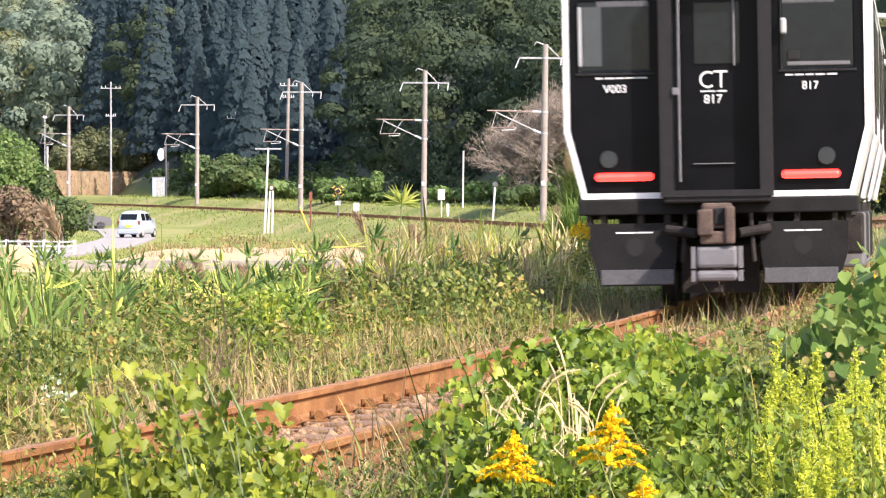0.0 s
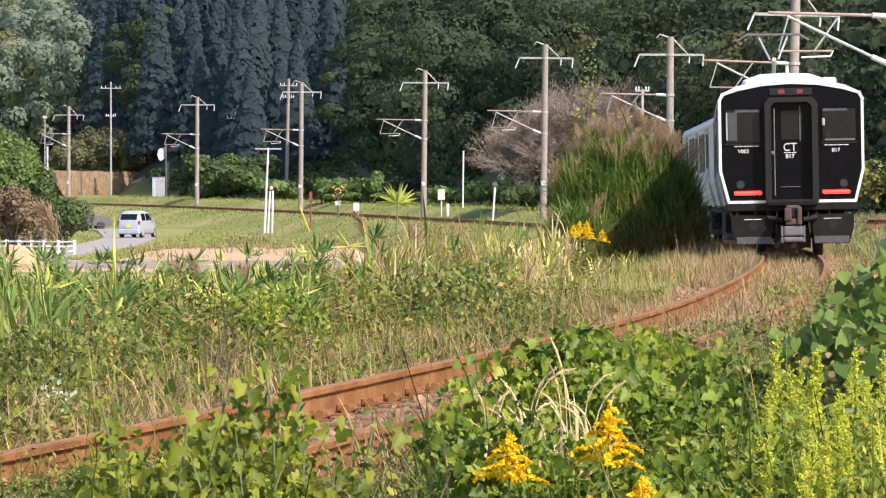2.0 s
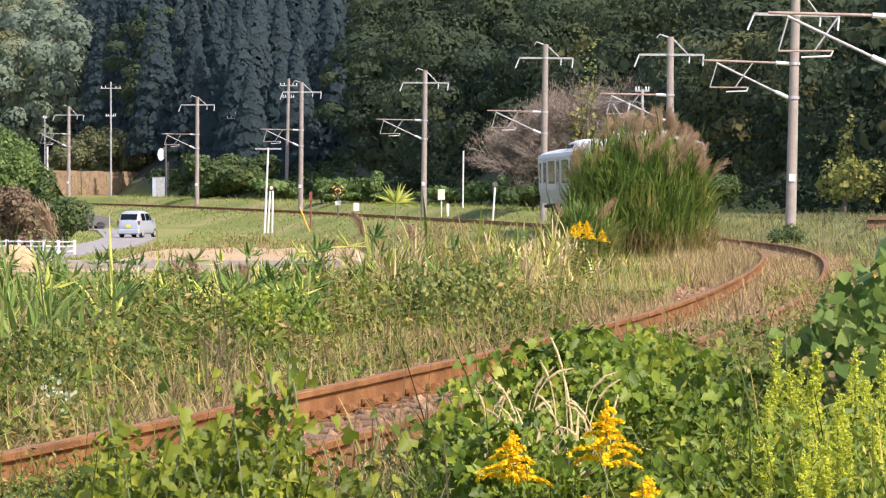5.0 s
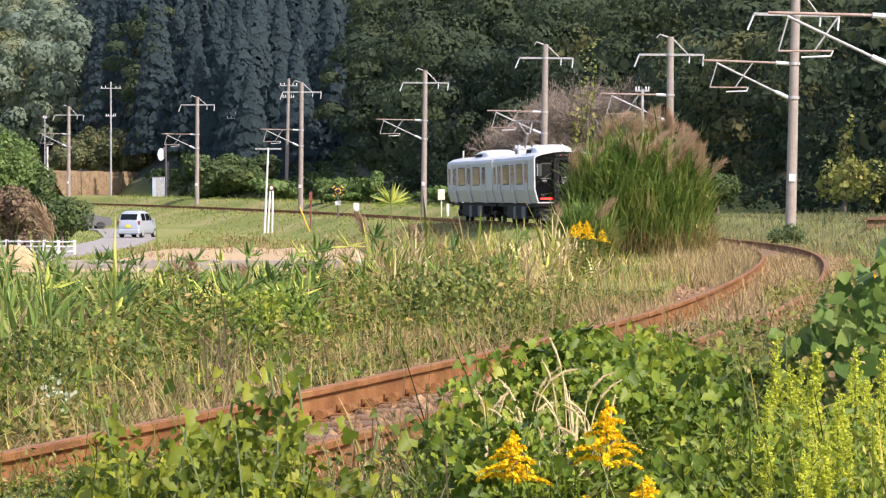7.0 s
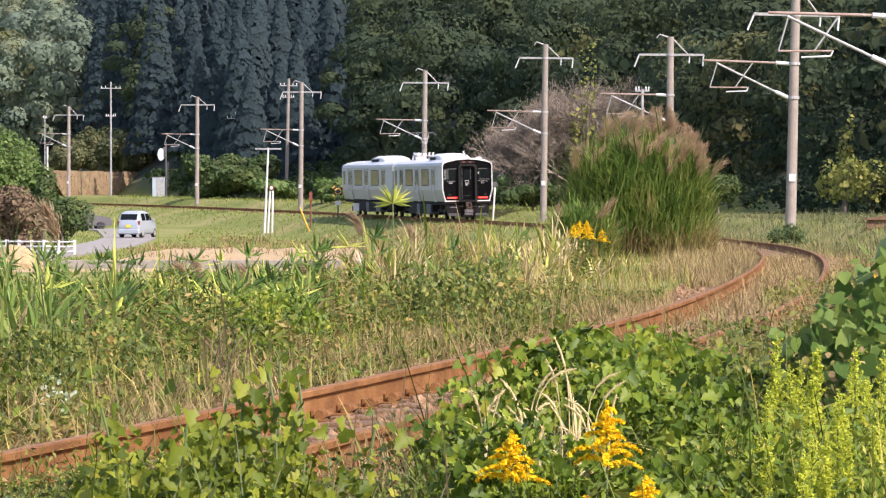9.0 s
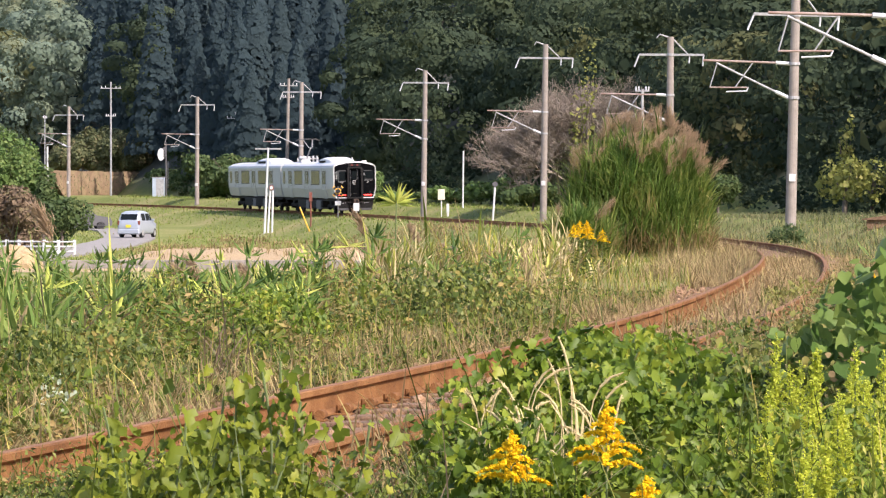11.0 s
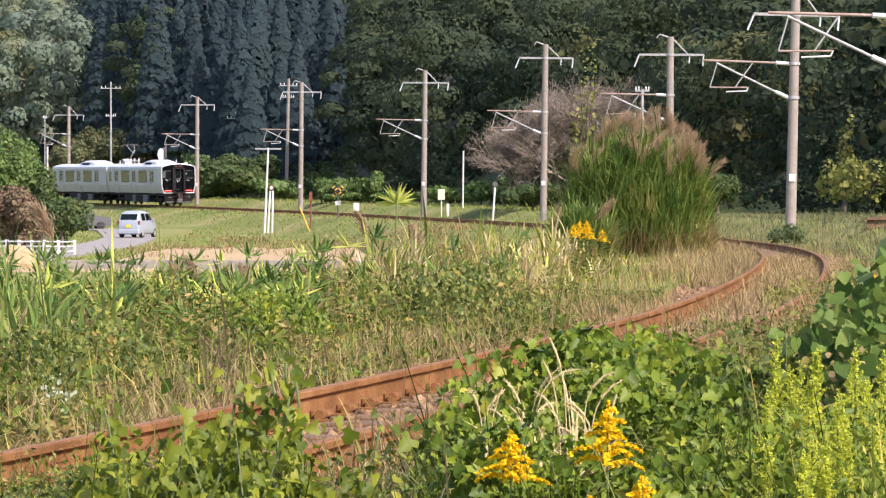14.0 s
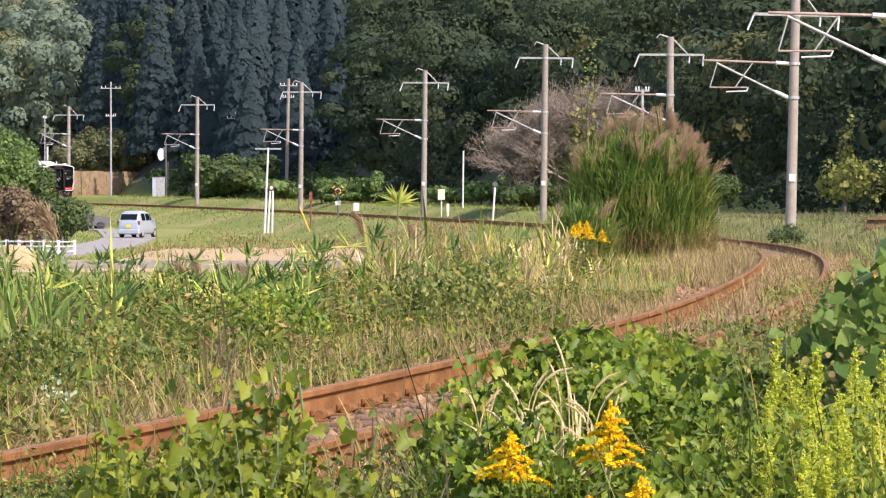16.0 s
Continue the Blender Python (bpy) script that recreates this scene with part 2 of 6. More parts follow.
def ground_z(x, y):
    """Height of the ground sheet."""
    x, y = np.asarray(x, float), np.asarray(y, float)
    e = x - track_x(y)
    bed = rail_z(y) - 0.19
    low = -0.30 - 1.25 * smooth(70, 160, y) + 0.9 * smooth(225, 330, y) + 0.5 * smooth(330, 420, y)
    k = smooth(2.0, 7.5, -e)
    z = bed * (1 - k) + low * k
    z = z + smooth(2.2, 4.6, e) * (0.1 + 0.55 * smooth(70, 130, y))
    foot = 15 + np.clip(150 - y, 0, 400) * 0.55
    up = np.clip(e - foot, 0, 130)
    z = z + up * 0.62
    z = z + smooth(-150, -420, e) * 45
    z = z + wob(x, y) * 0.03 * smooth(1.6, 4.0, np.abs(e)) + wob(x * 0.08, y * 0.08) * 1.5 * smooth(15, 60, up)
    return z


# ---- mesh helpers ----


def part(name, bm, mat, parent=None, label=""):
    """Links a bmesh as one mesh object, under a parent if one is given."""
    me = bpy.data.meshes.new(name)
    bm.to_mesh(me)
    bm.free()
    me.materials.append(mat)
    ob = new(name, me)
    if parent is not None:
        ob.parent = parent
    if label:
        ob["label"] = label
    return ob


def empty(name, m=None):
    ob = new(name)
    ob.empty_display_size = 0.3
    if m is not None:
        ob.matrix_world = m
    return ob


def box(bm, x0, x1, y0, y1, z0, z1, bevel=0.0):
    m = Matrix.Translation(((x0 + x1) / 2, (y0 + y1) / 2, (z0 + z1) / 2)) @ Matrix.Diagonal((x1 - x0, y1 - y0, z1 - z0, 1))
    r = bmesh.ops.create_cube(bm, size=1, matrix=m)
    if bevel:
        edges = list({e for v in r["verts"] for e in v.link_edges})
        bmesh.ops.bevel(bm, geom=edges, offset=bevel, segments=2, affect='EDGES', profile=0.5)
    return bm


def bx(x0, x1, y0, y1, z0, z1, bevel=0.0):
    return box(bmesh.new(), x0, x1, y0, y1, z0, z1, bevel)


def tube(bm, a, b, r0, r1=None, n=10):
    a, b = Vector(a), Vector(b)
    r1 = r0 if r1 is None else r1
    q = (b - a).to_track_quat('Z', 'Y').to_matrix().to_4x4()
    m = Matrix.Translation((a + b) / 2) @ q
    bmesh.ops.create_cone(bm, cap_ends=True, segments=n, radius1=r0, radius2=r1, depth=(b - a).length, matrix=m)
    return bm


def tb(a, b, r0, r1=None, n=10):
    return tube(bmesh.new(), a, b, r0, r1, n)


def prism(bm, pts, y0, y1):
    """A closed outline in x and z, drawn out along y."""
    a = [bm.verts.new((x, y0, z)) for x, z in pts]
    b = [bm.verts.new((x, y1, z)) for x, z in pts]
    n = len(pts)
    bm.faces.new(a)
    bm.faces.new(b[::-1])
    for i in range(n):
        bm.faces.new((a[i], b[i], b[(i + 1) % n], a[(i + 1) % n]))
    bmesh.ops.recalc_face_normals(bm, faces=bm.faces)
    return bm


def ring(bm, outer, inner, y0, y1):
    """A band between two outlines of as many points, with depth along y."""
    n = len(outer)
    v = [[bm.verts.new((x, y, z)) for x, z in o] for o in (outer, inner) for y in (y0, y1)]
    oa, ob_, ia, ib = v
    for i in range(n):
        j = (i + 1) % n
        for q in ((oa[i], oa[j], ia[j], ia[i]), (ob_[i], ib[i], ib[j], ob_[j]), (oa[i], ob_[i], ob_[j], oa[j]), (ia[i], ia[j], ib[j], ib[i])):
            bm.faces.new(q)
    bmesh.ops.recalc_face_normals(bm, faces=bm.faces)
    return bm


class Heap:
    """Many small copies of leaf shapes gathered into one mesh."""

    def __init__(self):
        self.v, self.f, self.n = [], [], 0

    def add(self, shape, place, ax, ay, az):
        """Copies of shape with its axes along the rows of ax, ay, az (n x 3)."""
        tv, tf = shape
        p = place[:, None, :] + tv[None, :, 0:1] * ax[:, None, :] + tv[None, :, 1:2] * ay[:, None, :] + tv[None, :, 2:3] * az[:, None, :]
        k, n = len(tv), len(place)
        f = tf[None] + (np.arange(n) * k)[:, None, None] + self.n
        self.v.append(p.reshape(-1, 3))
        self.f.append(f.reshape(-1, 3))
        self.n += n * k

    def mesh(self, name, mat, origin=(0, 0, 0)):
        v = np.concatenate(self.v) - np.array(origin)
        f = np.concatenate(self.f)
        me = bpy.data.meshes.new(name)
        me.vertices.add(len(v))
        me.vertices.foreach_set("co", v.astype(np.float32).ravel())
        me.loops.add(len(f) * 3)
        me.loops.foreach_set("vertex_index", f.astype(np.int32).ravel())
        me.polygons.add(len(f))
        me.polygons.foreach_set("loop_start", np.arange(len(f), dtype=np.int32) * 3)
        me.update(calc_edges=True)
        me.materials.append(mat)
        return me

    def object(self, name, mat, parent=None, label="", origin=(0, 0, 0)):
        ob = new(name, self.mesh(name, mat, origin))
        if parent is not None:
            ob.parent = parent
        else:
            ob.location = origin
        if label:
            ob["label"] = label
        return ob


rng = np.random.default_rng(7)
LEAF = (np.array([(0, 0, 0), (0.30, 0.22, 0.06), (0.36, 0.5, 0.07), (0, 1, -0.10), (-0.36, 0.5, 0.07), (-0.30, 0.22, 0.06), (0, 0.5, 0)]),
        np.array([(0, 1, 6), (1, 2, 6), (2, 3, 6), (3, 4, 6), (4, 5, 6), (5, 0, 6)]))
LOBED = (np.array([(0, 0.1, -0.05), (0.34, -0.05, 0.10), (0.52, 0.30, 0.13), (0.30, 0.42, 0.05), (0.34, 0.66, 0.06), (0, 1, -0.20), (-0.34, 0.66, 0.06), (-0.30, 0.42, 0.05), (-0.52, 0.30, 0.13), (-0.34, -0.05, 0.10), (0, 0.45, -0.10)]),
         np.array([(i, i + 1, 10) for i in range(9)] + [(9, 0, 10)]))
LEAF5 = (np.array([(0, 0, 0), (0.30, 0.42, 0.06), (0, 1, -0.10), (-0.30, 0.42, 0.06), (0, 0.45, 0)]), np.array([(0, 1, 4), (1, 2, 4), (2, 3, 4), (3, 0, 4)]))
ROUND = (np.array([(0, 0.08, 0), (0.24, -0.04, 0.03), (0.46, 0.16, 0.06), (0.48, 0.46, 0.06), (0.28, 0.78, 0.02), (0, 1, -0.08), (-0.28, 0.78, 0.02), (-0.48, 0.46, 0.06), (-0.46, 0.16, 0.06), (-0.24, -0.04, 0.03), (0, 0.45, -0.02)]), np.array([(i, (i + 1) % 10, 10) for i in range(10)]))
SLIM = (np.array([(0, 0, 0), (0.13, 0.4, 0.04), (0, 1, -0.12), (-0.13, 0.4, 0.04)]), np.array([(0, 1, 2), (0, 2, 3)]))
LANCE = (np.array([(0, 0, 0), (0.21, 0.42, 0.05), (0, 1, -0.10), (-0.21, 0.42, 0.05)]), np.array([(0, 1, 2), (0, 2, 3)]))
CLUMP = (np.array([(0, -0.3, 0), (0.5, 0.0, 0.1), (0.1, 0.6, -0.1), (-0.5, 0.15, 0.12), (0.0, 0.1, 0.14)]), np.array([(0, 1, 4), (1, 2, 4), (2, 3, 4), (3, 0, 4)]))

SPRAY = (np.array([(0, -0.4, 0), (0.45, 0.05, 0.08), (0.05, 0.6, -0.05), (-0.42, 0.1, 0.1)]), np.array([(0, 1, 2), (0, 2, 3)]))


def blade_shape(bend, w=1.0):
    v, f = [], []
    for i, (t, k) in enumerate(((0, 0.7), (0.35, 1), (0.7, 0.7))):
        for sx in (-1, 1):
            v.append((sx * 0.5 * k * w, bend * t * t, t * (1 - 0.35 * bend * t)))
    v.append((0, bend, 1 - 0.35 * bend))
    f = [(0, 1, 3), (0, 3, 2), (2, 3, 5), (2, 5, 4), (4, 5, 6)]
    return np.array(v), np.array(f)


BLADES = [blade_shape(b) for b in (0.08, 0.3, 0.6, 0.95)]


def turned(n, tilt=0.6, az=None):
    """n random frames: leaves that point outwards and tilt up or down."""
    az = rng.uniform(0, 2 * math.pi, n) if az is None else az
    el = rng.normal(0.0, tilt, n)
    roll = rng.normal(0, 0.5, n)
    fy = np.stack([np.cos(az) * np.cos(el), np.sin(az) * np.cos(el), np.sin(el)], 1)
    sx = np.stack([-np.sin(az), np.cos(az), np.zeros(n)], 1)
    up = np.cross(sx, fy) * -1
    up = np.cross(fy, sx)
    up *= np.sign(up[:, 2:3] + 1e-9)
    ax = sx * np.cos(roll)[:, None] + up * np.sin(roll)[:, None]
    az_ = up * np.cos(roll)[:, None] - sx * np.sin(roll)[:, None]
    return ax, fy, az_


def leaves(heap, p, size, shape=LEAF, tilt=0.6, az=None, spread=0.3):
    n = len(p)
    ax, ay, az_ = turned(n, tilt, az)
    s = (size * rng.lognormal(0, spread, n))[:, None]
    heap.add(shape, p, ax * s, ay * s, az_ * s)


def blades(heap, p, length, width, lean=0.25, spread=0.3):
    """Grass blades rooted at p."""
    n = len(p)
    kind = rng.integers(0, len(BLADES), n)
    az = rng.uniform(0, 2 * math.pi, n)
    ln = length * rng.lognormal(0, spread, n)
    t = np.abs(rng.normal(0, lean, n))
    out = np.stack([np.cos(az), np.sin(az), np.zeros(n)], 1)
    side = np.stack([-np.sin(az), np.cos(az), np.zeros(n)], 1)
    up = np.array([(0, 0, 1.0)])
    ay = out * np.cos(t)[:, None] - up * np.sin(t)[:, None]
    az_ = up * np.cos(t)[:, None] + out * np.sin(t)[:, None]
    for k, shape in enumerate(BLADES):
        s = kind == k
        if s.any():
            heap.add(shape, p[s], side[s] * width * rng.uniform(0.7, 1.3, (s.sum(), 1)), ay[s] * ln[s, None], az_[s] * ln[s, None])


def sunward(heap, p, size, shape=LOBED, jitter=0.55, spread=0.3, droop=1.0):
    """Leaves that hang tip downwards with their faces turned to the light."""
    n = len(p)
    nz = np.array([(0.25, -0.55, 0.55)]) + rng.normal(0, jitter, (n, 3))
    nz /= np.linalg.norm(nz, axis=1)[:, None]
    tip = np.array([(0, 0, -droop)]) + rng.normal(0, 0.55, (n, 3))
    tip -= nz * np.sum(tip * nz, axis=1)[:, None]
    tip /= np.linalg.norm(tip, axis=1)[:, None]
    s = (size * rng.lognormal(0, spread, n))[:, None]
    heap.add(shape, p, np.cross(tip, nz) * s, tip * s, nz * s)


def on_ground(x, y, dz=0.0):
    return np.stack([x, y, ground_z(x, y) + dz], 1)


def area(n, x0, x1, y0, y1):
    return rng.uniform(x0, x1, n), rng.uniform(y0, y1, n)

# ---- ground and track ----
sun_rows = np.concatenate([np.arange(-60, 8, 4), np.arange(8, 60, 1.0), np.arange(60, 180, 3.0), np.arange(180, 480, 6.0), np.array([490, 520, 560, 640, 800, 1100, 1600, 2400, 3600.0])])
sun_cols = np.concatenate([np.array([-2400, -1400, -800, -420, -300, -200, -150, -110, -80, -60, -48, -40, -34, -29]), np.arange(-25, -8, 1.2), np.arange(-8, 9, 0.5), np.arange(9, 60, 3.0), np.array([62, 70, 80, 95, 110, 130, 160, 220, 300, 450, 800, 1500, 2400])])


def build_ground():
    e, y = np.meshgrid(sun_cols, sun_rows)
    x = e + track_x(y)
    z = ground_z(x, y)
    nr, nc = x.shape
    i = np.arange(nr * nc).reshape(nr, nc)
    f = np.stack([i[:-1, :-1], i[:-1, 1:], i[1:, 1:], i[1:, :-1]], -1).reshape(-1, 4)
    me = bpy.data.meshes.new("ground")
    me.from_pydata(np.stack([x, y, z], -1).reshape(-1, 3).tolist(), [], f.tolist())
    me.polygons.foreach_set("use_smooth", [True] * len(me.polygons))
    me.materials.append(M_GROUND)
    tagged(new("ground", me), "grassy ground with dry patches rising to a wooded hill", "ground", kind="structure")


build_ground()

TRACK = empty("railway_track")
tagged(TRACK, "rusty single railway track curving through dry weeds", "track", kind="structure")
RAIL_SECTION = [(-0.064, 0), (0.064, 0), (0.064, 0.010), (0.012, 0.028), (0.009, 0.105), (0.032, 0.120), (0.032, 0.148), (0.024, 0.153), (-0.024, 0.153), (-0.032, 0.148), (-0.032, 0.120), (-0.009, 0.105), (-0.012, 0.028), (-0.064, 0.010)]


def line_frame(y):
    """Place on the track's centre line and the way it runs."""
    dx = float(track_x(y + 0.5) - track_x(y - 0.5))
    d = Vector((dx, 1, 0)).normalized()
    return Vector((float(track_x(y)), y, float(rail_z(y)))), d


def sweep(name, section, offset, drop, ys, mat, parent, label=""):
    bm = bmesh.new()
    prev = None
    for y in ys:
        p, d = line_frame(y)
        s = Vector((d.y, -d.x, 0))
        row = [bm.verts.new(p + s * (offset + a) + Vector((0, 0, b - drop))) for a, b in section]
        if prev:
            for i in range(len(row)):
                j = (i + 1) % len(row)
                bm.faces.new((prev[i], prev[j], row[j], row[i]))
        prev = row
    bmesh.ops.recalc_face_normals(bm, faces=bm.faces)
    return part(name, bm, mat, parent, label)


rail_ys = list(np.concatenate([np.arange(2, 120, 1.0), np.arange(120, 470, 4.0)]))
for off in (-0.556, 0.556):
    rail = sweep("rail", RAIL_SECTION, off, 0.153, rail_ys, M_RUST, TRACK, "rust-brown steel rail")
    sweep("rail_head", [(-0.021, 0), (0.021, 0), (0.021, 0.003), (-0.021, 0.003)], off, 0.0005, rail_ys, M_RAILTOP, rail, "rusty brown worn running surface")
sweep("ballast_bed", [(-1.9, -0.30), (1.9, -0.30), (1.45, 0.0), (-1.45, 0.0)], 0, 0.185, rail_ys, M_BALLAST, TRACK, "brown gravel ballast mixed with dry grass")


def build_sleepers():
    me = bpy.data.meshes.new("sleeper")
    bm = bx(-1.05, 1.05, -0.11, 0.11, -0.14, 0.0, 0.012)
    bm.to_mesh(me)
    bm.free()
    me.materials.append(M_SLEEPER)
    clip = bpy.data.meshes.new("rail_clip")
    bm = bx(-0.05, 0.05, -0.05, 0.05, 0, 0.012, 0.004)
    tube(bm, (0.02, -0.045, 0.035), (0.02, 0.045, 0.035), 0.03, None, 10)
    tube(bm, (-0.03, 0, 0.0), (-0.03, 0, 0.055), 0.014, None, 6)
    bm.to_mesh(clip)
    bm.free()
    clip.materials.append(M_RUST)
    y = 10.0
    while y < 190:
        p, d = line_frame(y)
        ob = new("sleeper", me)
        ob.parent = TRACK
        r = math.atan2(-d.x, d.y)
        ob.matrix_basis = Matrix.Translation(p + Vector((0, 0, -0.158))) @ Matrix.Rotation(r + random.uniform(-0.02, 0.02), 4, 'Z')
        if y < 60:
            for k in (-0.66, -0.45, 0.45, 0.66):
                c = new("rail_clip", clip)
                c.parent = ob
                c.matrix_basis = Matrix.Translation((k, random.uniform(-0.03, 0.03), 0.0)) @ Matrix.Rotation(math.pi if abs(k) > 0.6 and k < 0 or 0 < k < 0.6 else 0, 4, 'Z')
        y += 0.64


build_sleepers()


def build_stones():
    n = 7000
    y = 10 + 60 * rng.random(n) ** 1.6
    e = rng.uniform(-1.5, 1.5, n)
    keep = (np.abs(np.abs(e) - 0.556) > 0.08)
    y, e = y[keep], e[keep]
    n = len(y)
    p = np.stack([track_x(y) + e, y, rail_z(y) - 0.180 + rng.uniform(-0.01, 0.012, n)], 1)
    cube = np.array([(-1, -1, -0.6), (1, -0.8, -0.7), (0.9, 1, -0.5), (-0.8, 0.9, -0.7), (-0.6, -0.7, 0.6), (0.7, -0.6, 0.7), (0.5, 0.6, 0.5), (-0.7, 0.5, 0.7)]) * 0.5
    q = [(0, 2, 1), (0, 3, 2), (4, 5, 6), (4, 6, 7), (0, 1, 5), (0, 5, 4), (1, 2, 6), (1, 6, 5), (2, 3, 7), (2, 7, 6), (3, 0, 4), (3, 4, 7)]
    h = Heap()
    leaves(h, p, 0.058, (cube, np.array(q)), 0.6)
    ob = h.object("ballast_stone", M_BALLAST, TRACK, "loose brown ballast stones")
    ob["kind"] = "stuff"


build_stones()

# ---- overhead line poles ----


def catenary_pole(x, y, z0, top, arm, tube_z, yaw=0.0, lean=0.7, reach=3.1, plate=True):
    """Concrete pole with a feeder arm at its top and a hinged bracket over the track."""
    t = empty("catenary_pole", pose(x, y, z0, 0, lean, yaw))
    tagged(t, "weathered concrete catenary pole with steel bracket arms", "pole", "poles along the track")
    h, a, b = top - z0, arm - z0, tube_z - z0
    part("pole", tb((0, 0, -0.6), (0, 0, h), 0.19, 0.145, 16), M_CONC, t, "brown-grey concrete pole")
    f = part("feeder_arm", bx(-1.42, 1.5, -0.05, 0.05, a - 0.05, a + 0.05, 0.01), M_GALV, t, "pale galvanised crossarm")
    for q0, q1, r in (((-1.40, 0, a), (-1.62, 0, a - 0.55), 0.035), ((1.48, 0, a), (1.44, 0, a - 0.5), 0.035), ((0.85, 0, a), (0.83, 0, a - 0.38), 0.03)):
        part("hook", tb(q0, q1, r), M_INSUL, f, "white insulator hook")
    part("stay", tb((0.12, 0, h - 0.1), (0.8, 0, a), 0.03), M_GALV, t)
    bm = tb((-0.1, 0, h - 0.02), (-0.5, 0, h + 0.12), 0.035)
    tube(bm, (-0.49, 0, h + 0.125), (-0.62, 0, h - 0.05), 0.03)
    part("top_hook", bm, M_GALV, t)
    br = part("bracket_tube", tb((-reach, 0, b + 0.03), (-0.62, 0, b - 0.0), 0.038), M_RUSTARM, t, "rust-stained horizontal bracket tube")
    part("insulator", tb((-0.62, 0, b), (-0.16, 0, b - 0.02), 0.065), M_INSUL, br, "white porcelain insulator")
    part("insulator", tb((-0.62, 0, b - 0.98), (-0.16, 0, b - 1.18), 0.065), M_INSUL, br, "white porcelain insulator")
    part("diagonal_tube", tb((-2.65, 0, b - 0.05), (-0.62, 0, b - 0.98), 0.036), M_GALV, br)
    part("registration_tube", tb((-2.85, 0, b - 0.88), (-1.55, 0, b - 0.86), 0.026), M_RUSTARM, br)
    part("brace", tb((-2.62, 0, b - 0.05), (-2.85, 0, b - 0.88), 0.02), M_GALV, br)
    part("brace", tb((-2.0, 0, b - 0.87), (-1.4, 0, b - 0.0), 0.022), M_GALV, br)
    bm = tb((-1.6, 0, b - 0.98), (-2.3, 0, b - 1.02), 0.022)
    tube(bm, (-1.6, 0, b - 0.98), (-1.55, 0, b - 0.84), 0.022)
    part("steady_arm", bm, M_INSUL, br)
    for q0, q1, r in ((b - 0.06, b + 0.03, 0.2), (b - 1.22, b - 1.12, 0.2), (a - 0.06, a + 0.06, 0.178)):
        part("clamp_band", tb((0, 0, q0), (0, 0, q1), r, r, 16), M_GALV, t)
    if plate:
        part("number_plate", bx(-0.11, 0.11, -0.215, -0.205, 1.35, 1.6, 0.004), M_WHITE, t, "small white plate")
    return t


catenary_pole(10.75, 98, 0.3, 8.2, 7.2, 5.52, 2)
catenary_pole(11.80, 140, 0.40, 8.4, 7.4, 5.76, 0, 1.3)
catenary_pole(10.15, 185, 0.45, 8.40, 7.60, 5.81, -3, 0.4)
catenary_pole(5.40, 222, 0.5, 9.45, 8.70, 5.82, -6, 0.8)
catenary_pole(-1.22, 260, 0.6, 9.22, 8.43, 6.08, -9, 0.7)
catenary_pole(-10.42, 302, 0.55, 9.65, 8.92, 6.16, -12, 0.5)
catenary_pole(-20.4, 342, 0.8, 9.55, 8.88, 6.45, -14, 0.3)
catenary_pole(-34.95, 385, 1.15, 9.72, 8.90, 7.15, -17, 0.3)


def utility_pole(x, y, h, mat, r=0.11, arms=((0.35, 0.9),), thick=0.04, lean=0):
    z = float(ground_z(x, y))
    t = empty("utility_pole", pose(x, y, z, 0, lean, 0))
    tagged(t, "slim utility pole with short crossarms beside the wood", "pole")
    part("pole", tb((0, 0, -0.5), (0, 0, h - z), r, r * 0.7, 12), mat, t)
    for dz, half in arms:
        part("crossarm", bx(-half, half, -0.04, 0.04, h - z - dz - thick, h - z - dz + thick, 0.01), M_GALV, t)
    for dz, half in arms:
        for k in (-0.9, -0.5, 0.5, 0.9):
            part("insulator", tb((k * half, 0, h - z - dz + 0.04), (k * half, 0, h - z - dz + 0.22), 0.04), M_INSUL, t)
    return t


utility_pole(-32.2, 400, 12.4, M_GALV, 0.11, ((0.6, 1.0), (3.3, 0.5)))
utility_pole(-13.3, 350, 11.3, M_CONC, 0.17, ((0.6, 0.75), (1.6, 0.5)), 0.04, 1.2)
utility_pole(-18.6, 370, 8.9, M_GALV, 0.09, ((0.6, 0.8),))
utility_pole(9.9, 205, 6.6, M_GALV, 0.10, ((0.1, 0.35),))
utility_pole(-38.6, 400, 9.2, M_GALV, 0.07, ((0.3, 0.2),))


# ---- wayside things ----
def stand(name, x, y, label, cat):
    t = empty(name, pose(x, y, float(ground_z(x, y))))
    tagged(t, label, cat)
    return t


def triple_post(x, y):
    t = stand("signal_wire_post", x, y, "three white posts with a small round red-rimmed sign", "post")
    h = 5.55
    part("tall_post", tb((-0.16, 0, -0.3), (0.1, 0, h), 0.075, 0.06), M_WHITE, t)
    part("short_post", tb((0.06, 0, -0.3), (0.22, 0, 2.75), 0.065), M_WHITE, t)
    part("short_post", tb((0.34, 0, -0.3), (0.40, 0, 2.75), 0.065), M_WHITE, t)
    s = part("round_sign", tb((0.30, -0.08, 2.95), (0.30, -0.11, 2.95), 0.17, None, 20), M_RED, t, "round red-rimmed sign")
    part("sign_face", tb((0.30, -0.112, 2.95), (0.30, -0.118, 2.95), 0.11, None, 20), M_WHITE, s)
    part("crossarm", bx(-0.75, 0.95, -0.04, 0.04, h - 0.12, h - 0.03), M_GALV, t)


triple_post(-11.45, 268)


